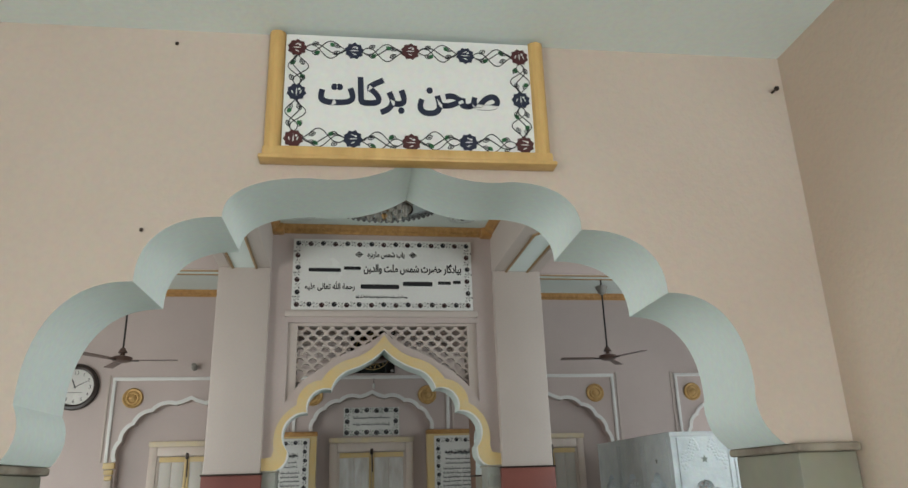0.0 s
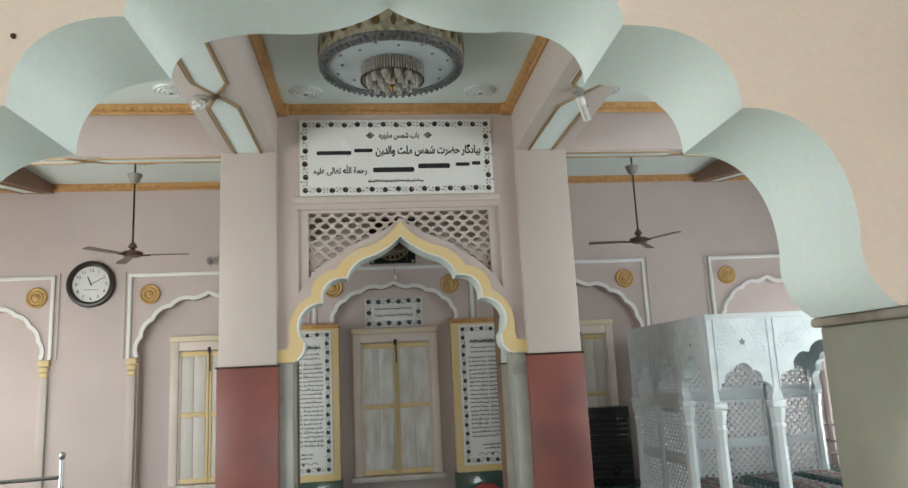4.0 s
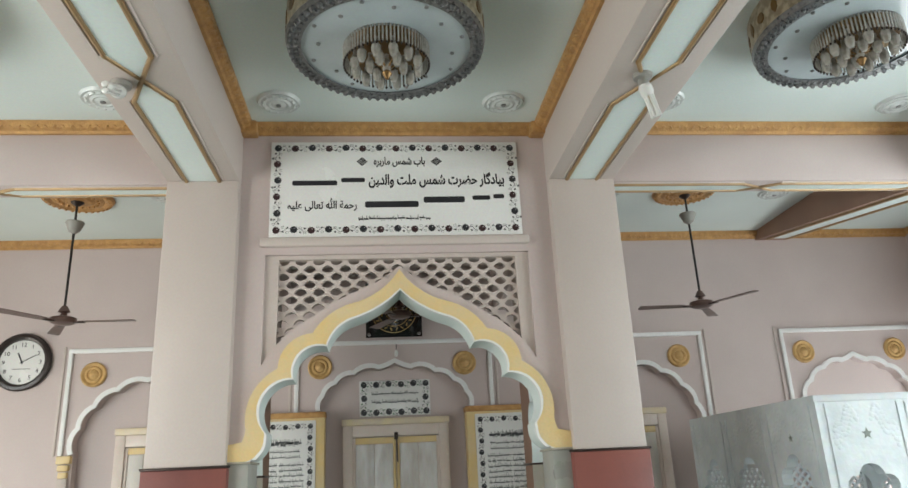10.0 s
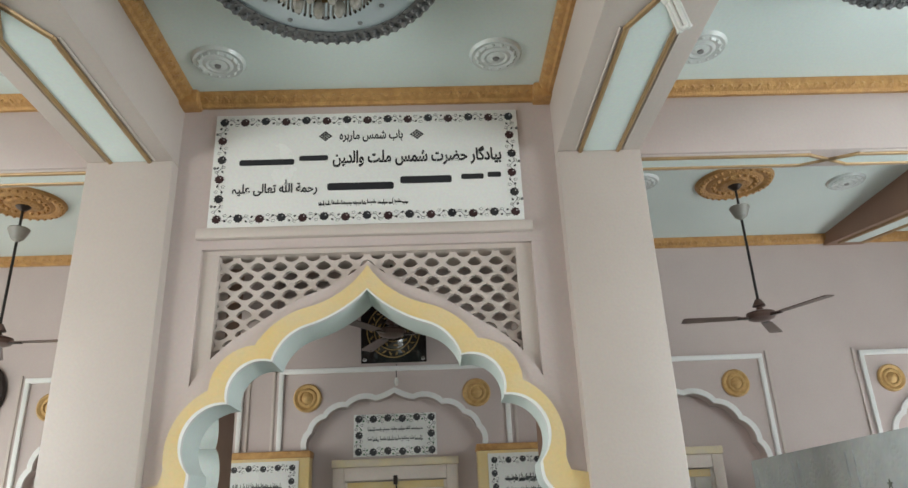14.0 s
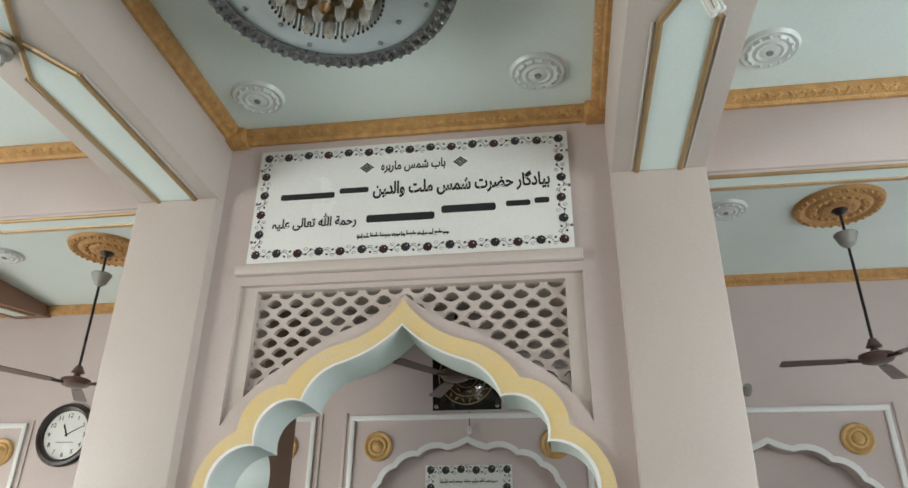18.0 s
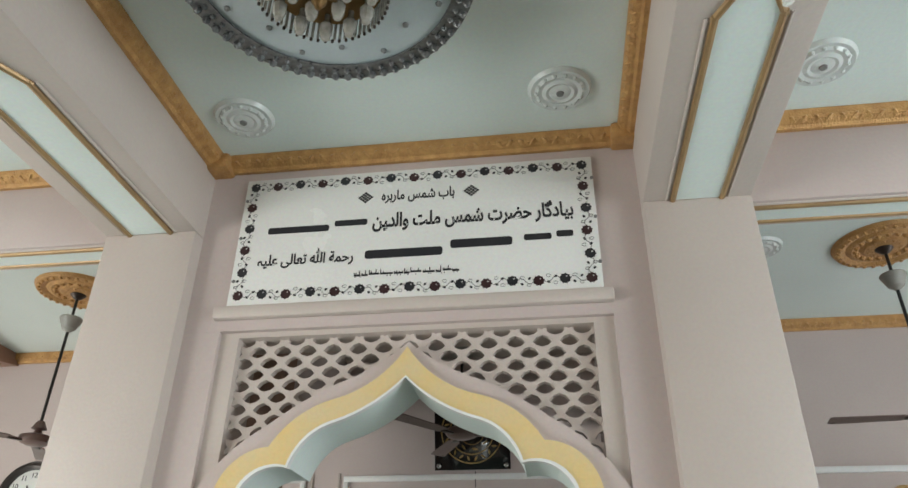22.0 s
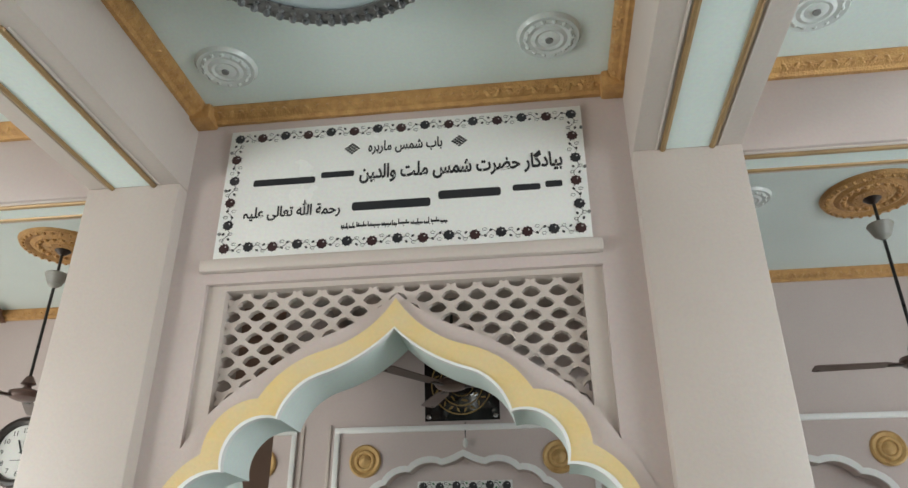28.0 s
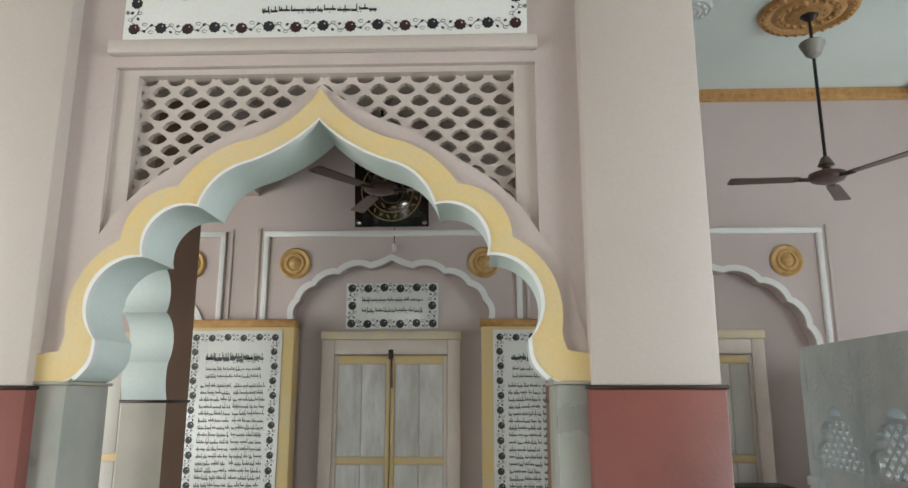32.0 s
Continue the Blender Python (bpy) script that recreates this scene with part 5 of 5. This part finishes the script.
for a, b in zip(YS[1:], YS[2:]):
    for z in (0.0, 0.55):
        part("pierced_screen", screen_c, None, canopy, "pierced marble screen", False, "stuff").matrix_basis = pose(SX0 + 0.05, (a + b) / 2 - 0.28, z, 0, 0, 90)
    part("head_screen", head_c, None, canopy, "pierced marble arch head", False, "stuff").matrix_basis = pose(SX0 + 0.05, (a + b) / 2 - 0.28, 1.18, 0, 0, 90)
    part("mid_rail", block(SX0 + 0.032, SX0 + 0.068, (a + b) / 2 - 0.31, (a + b) / 2 + 0.31, 0.455, 0.535, 0.004), MARBLE, canopy)
    part("head_rail", block(SX0 + 0.035, SX0 + 0.065, (a + b) / 2 - 0.31, (a + b) / 2 + 0.31, 1.022, 1.148, 0.004), MARBLE, canopy)
# tombs under the canopy
MOSAIC = material("pale_grey_tile", (0.52, 0.56, 0.54), 0.35, second=(0.22, 0.32, 0.31), scale=26, spread=0.2)
TILE = material("teal_tile", (0.05, 0.12, 0.12), 0.3, second=(0.025, 0.05, 0.05), scale=12)
CLOTH = material("dark_printed_cloth", (0.26, 0.24, 0.22), 0.8, second=(0.035, 0.055, 0.055), scale=16, spread=0.2)
ROSY = material("red_petals", (0.40, 0.05, 0.06), 0.7)
for i, x in enumerate((3.55, 4.40, 5.04)):
    tomb = thing("tomb", "low tomb slab with teal tiled sides and dark cloth", "tomb", "tombs under the canopy")
    w = 0.26 if i < 2 else 0.2
    part("base", block(x - w - 0.08, x + w + 0.08, 0.10, 1.92, -0.07, 0.02, 0.01), MARBLE, tomb)
    part("slab", block(x - w, x + w, 0.16, 1.86, 0.02, 0.12, 0.012), TILE, tomb, "dark teal tiled sides")
    bm = bmesh.new()
    for k in range(16):
        y0 = 0.18 + k * 0.105
        for s in (-1, 1):
            prism([(y0 + 0.04 - 0.04 * math.cos(a), 0.03 + 0.06 * math.sin(a)) for a in (math.pi * g / 7 for g in range(8))], "x", x + s * w - 0.004, x + s * w + 0.004, bm)
    for k in range(4):
        u = x - w + 0.03 + k * (2 * w - 0.06) / 4
        prism([(u + 0.045 - 0.042 * math.cos(a), 0.03 + 0.06 * math.sin(a)) for a in (math.pi * g / 7 for g in range(8))], "y", 0.156, 0.164, bm)
    part("tile_edging", bm, MOSAIC, tomb, "pale round-headed tiles", False, "stuff")
    part("cloth", block(x - w * 0.86, x + w * 0.86, 0.24, 1.79, 0.121, 0.137, 0.006), CLOTH, tomb, "dark printed cloth")
    bm = bmesh.new()
    r = random.Random(i)
    for k in range(22):
        u, v = x + r.uniform(-w, w) * 0.6, r.uniform(0.4, 1.7)
        lathe([(0.015, 0.0), (0.02, 0.006), (0.001, 0.012)], 5, bm, (u, v, 0.137))
    tagged(part("petals", bm, ROSY, tomb, "scattered red petals"), kind="stuff")


# ---- steel rails ----
def railing(points, high, label, bars_at=(0.3, 0.5, 0.7, 0.95), balls=True):
    ob = thing("steel_railing", label, "railing", "steel railings")
    for x, y in points:
        p = part("post", rod((x, y, FLOOR), (x, y, FLOOR + high), 0.019, 12), STEEL, ob, "round steel post", True)
        part("foot", lathe([(0.05, 0.0), (0.05, 0.01), (0.026, 0.018)], 14, None, (x, y, FLOOR)), STEEL, p)
        if balls:
            part("ball", lathe([(0.010, 0.0), (0.014, 0.006), (0.024, 0.022), (0.027, 0.037), (0.024, 0.052), (0.013, 0.063), (0.001, 0.066)], 16, None, (x, y, FLOOR + high)), STEEL, p, "polished steel ball", True)
    for (xa, ya), (xb, yb) in zip(points, points[1:]):
        for f in bars_at:
            z = FLOOR + high * f
            part("rail", rod((xa, ya, z), (xb, yb, z), 0.016, 10), STEEL, ob, "", True)


railing([(-2.83, -0.55), (-4.2, -0.95), (-5.6, -1.35)], 1.12, "polished steel railing with ball-topped posts", (0.35, 0.6, 0.88))
railing([(5.62, 1.0), (6.3, 1.0)], 0.86, "low steel railing behind the marble canopy")
railing([(5.62, 2.5), (5.62, 1.75), (5.62, 1.06)], 0.82, "low steel railing behind the marble canopy", (0.3, 0.5, 0.7, 0.95), False)
post = thing("steel_post", "polished steel post with a ball top on the hall floor", "post", at=(2.66, -3.0, FLOOR))
part("stem", lathe([(0.055, 0.0), (0.055, 0.012), (0.036, 0.02), (0.036, 1.06), (0.045, 1.065), (0.045, 1.085), (0.02, 1.09)], 16), STEEL, post, "", True)
part("ball", lathe([(0.018, 0.0), (0.04, 0.02), (0.056, 0.05), (0.056, 0.07), (0.04, 0.10), (0.001, 0.115)], 18, None, (0, 0, 1.085)), STEEL, post, "", True)

# ---- black cooler cabinet beside the canopy ----
cab = thing("black_cabinet", "black louvred cabinet standing against the niche wall", "cabinet")
part("body", block(2.30, 3.02, 2.46, 2.78, LEDGE - 0.02, 0.99, 0.012), BLACK, cab)
for k in range(12):
    z = 0.10 + k * 0.068
    part("louvre", prism([(2.452, z), (2.437, z + 0.006), (2.437, z + 0.014), (2.458, z + 0.046), (2.458, z)], "x", 2.34, 2.98), BLACK, cab)

# ---- inlaid floor strips ----
for k in range(-7, 10):
    x = -3.70 + k * 0.665
    if abs(x) < 0.75 or not LEFT < x < RIGHT:
        continue
    structure("floor_strip", block(x - 0.022, x + 0.022, 1.885, BACK - 0.032, LEDGE - 0.021, LEDGE - 0.016), STRIP, "white marble strip let into the ledge", "strip")
for y in (1.22, -0.9, -3.0):
    structure("floor_strip", block(LEFT, SX0 - 0.14 if -0.3 < y < 2.4 else RIGHT, y - 0.02, y + 0.02, FLOOR - 0.001, FLOOR + 0.004), STRIP, "white marble strip let into the floor", "strip")
for x in (-4.4, -2.2, 2.2):
    structure("floor_strip", block(x - 0.02, x + 0.02, FRONT + 0.4, 1.86, FLOOR - 0.001, FLOOR + 0.006), STRIP, "white marble strip let into the floor", "strip")

slab = mesh_of(block(-0.306, 0.306, 0, 0.93, 0, 0.012, 0.003), GREEN)
ledge = bpy.data.objects["floor_ledge"]
for k in range(-4, 15):
    x = -3.70 + (k + 0.5) * 0.665
    if LEFT + 0.3 < x < RIGHT - 0.3 and not 2.2 < x < 3.1 and abs(x) > 0.5:
        part("slab", slab, None, ledge).location = (x, 1.875, LEDGE - 0.022)

# red bundle on the floor by the tablet
bundle = thing("cloth_bundle", "small dark red cloth bundle on the floor by the tablet", "cloth")
bm = bmesh.new()
bmesh.ops.create_icosphere(bm, subdivisions=3, radius=1.0)
for v in bm.verts:
    n = noise.noise(v.co * 2.2) * 0.22
    v.co = Vector((1.05 + 0.17 * v.co.x * (1 + n), 2.30 + 0.11 * v.co.y * (1 + n), max(LEDGE - 0.02, 0.07 + 0.09 * v.co.z * (1 + n))))
part("folds", bm, ROSY, bundle, "", True)

# ---- beside the right doorway ----
pil = thing("pilaster", "wall pilaster with brick red dado beside the side doorway", "pilaster")
part("shaft", block(6.22, RIGHT - 0.001, 1.08, 1.40, 1.20, CEIL), PALE, pil)
part("dado", block(6.205, RIGHT - 0.001, 1.065, 1.415, FLOOR, 1.19, 0.006), RED, pil, "brick red dado")
cop = thing("side_medallion", "round gilded plaster medallion on the side wall", "medallion", at=(RIGHT, 1.9, 2.66))
part("relief", lathe([(0.13, 0), (0.13, 0.018), (0.10, 0.028), (0.08, 0.016), (0.05, 0.03), (0.001, 0.04)], 24), GOLD, cop, "", True).matrix_basis = pose(0, 0, 0, 0, -90)
trim = thing("trim_side", "white plaster panel moulding on the side wall", "trim", kind="structure")
for y0, y1, z0, z1 in ((0.9, 2.7, 2.92, 2.96), (2.66, 2.70, 2.02, 2.92), (1.44, 1.48, 2.02, 2.92)):
    part("frame_strip", block(RIGHT - 0.028, RIGHT - 0.001, y0, y1, z0, z1, 0.008), WHITE, trim)
structure("cornice_side", block(RIGHT - 0.085, RIGHT - 0.001, 0.245, BACK - 0.09, 4.115, 4.205, 0.02), GOLD, "gilded plaster cornice along the side wall", "cornice")
# narrow brown upright strip in the corner of the back wall, with a cable above it
CORNER = material("dull_brown", (0.34, 0.26, 0.225), 0.5, second=(0.28, 0.21, 0.18), scale=6)
duct = thing("cable_duct", "dull brown upright strip with a dark cable in the corner of the pink back wall", "duct")
part("upright_strip", block(RIGHT - 0.105, RIGHT - 0.004, BACK - 0.07, BACK - 0.002, 1.9, 3.50, 0.012), CORNER, duct)
bm = bmesh.new()
for i in range(8):
    a, b = i / 8, (i + 1) / 8
    rod((RIGHT - 0.055 + 0.04 * a * a, BACK - 0.05 - 0.28 * a * a, 3.49 + 0.60 * a), (RIGHT - 0.055 + 0.04 * b * b, BACK - 0.05 - 0.28 * b * b, 3.49 + 0.60 * b), 0.008, 6, bm)
part("cable", bm, DARK, duct, "loose dark cable", True)
# yard outside
structure("ground", block(-60, 60, -60, 60, FLOOR - 0.5, FLOOR - 0.21), STONE, "pale stone yard round the building", "ground")
yard = thing("yard_wall", "white yard wall with a yellow painted band", "wall")
part("wall", block(9.0, 9.25, -8, 9, FLOOR - 0.21, 2.2), WHITE, yard)
part("band", block(8.985, 8.999, -8, 9, 0.75, 0.95), YELLOW, yard, "yellow band")
yard = thing("yard_wall", "white yard wall with a yellow painted band", "wall")
part("wall", block(-10.25, -10.0, -8, 9, FLOOR - 0.21, 2.2), WHITE, yard)
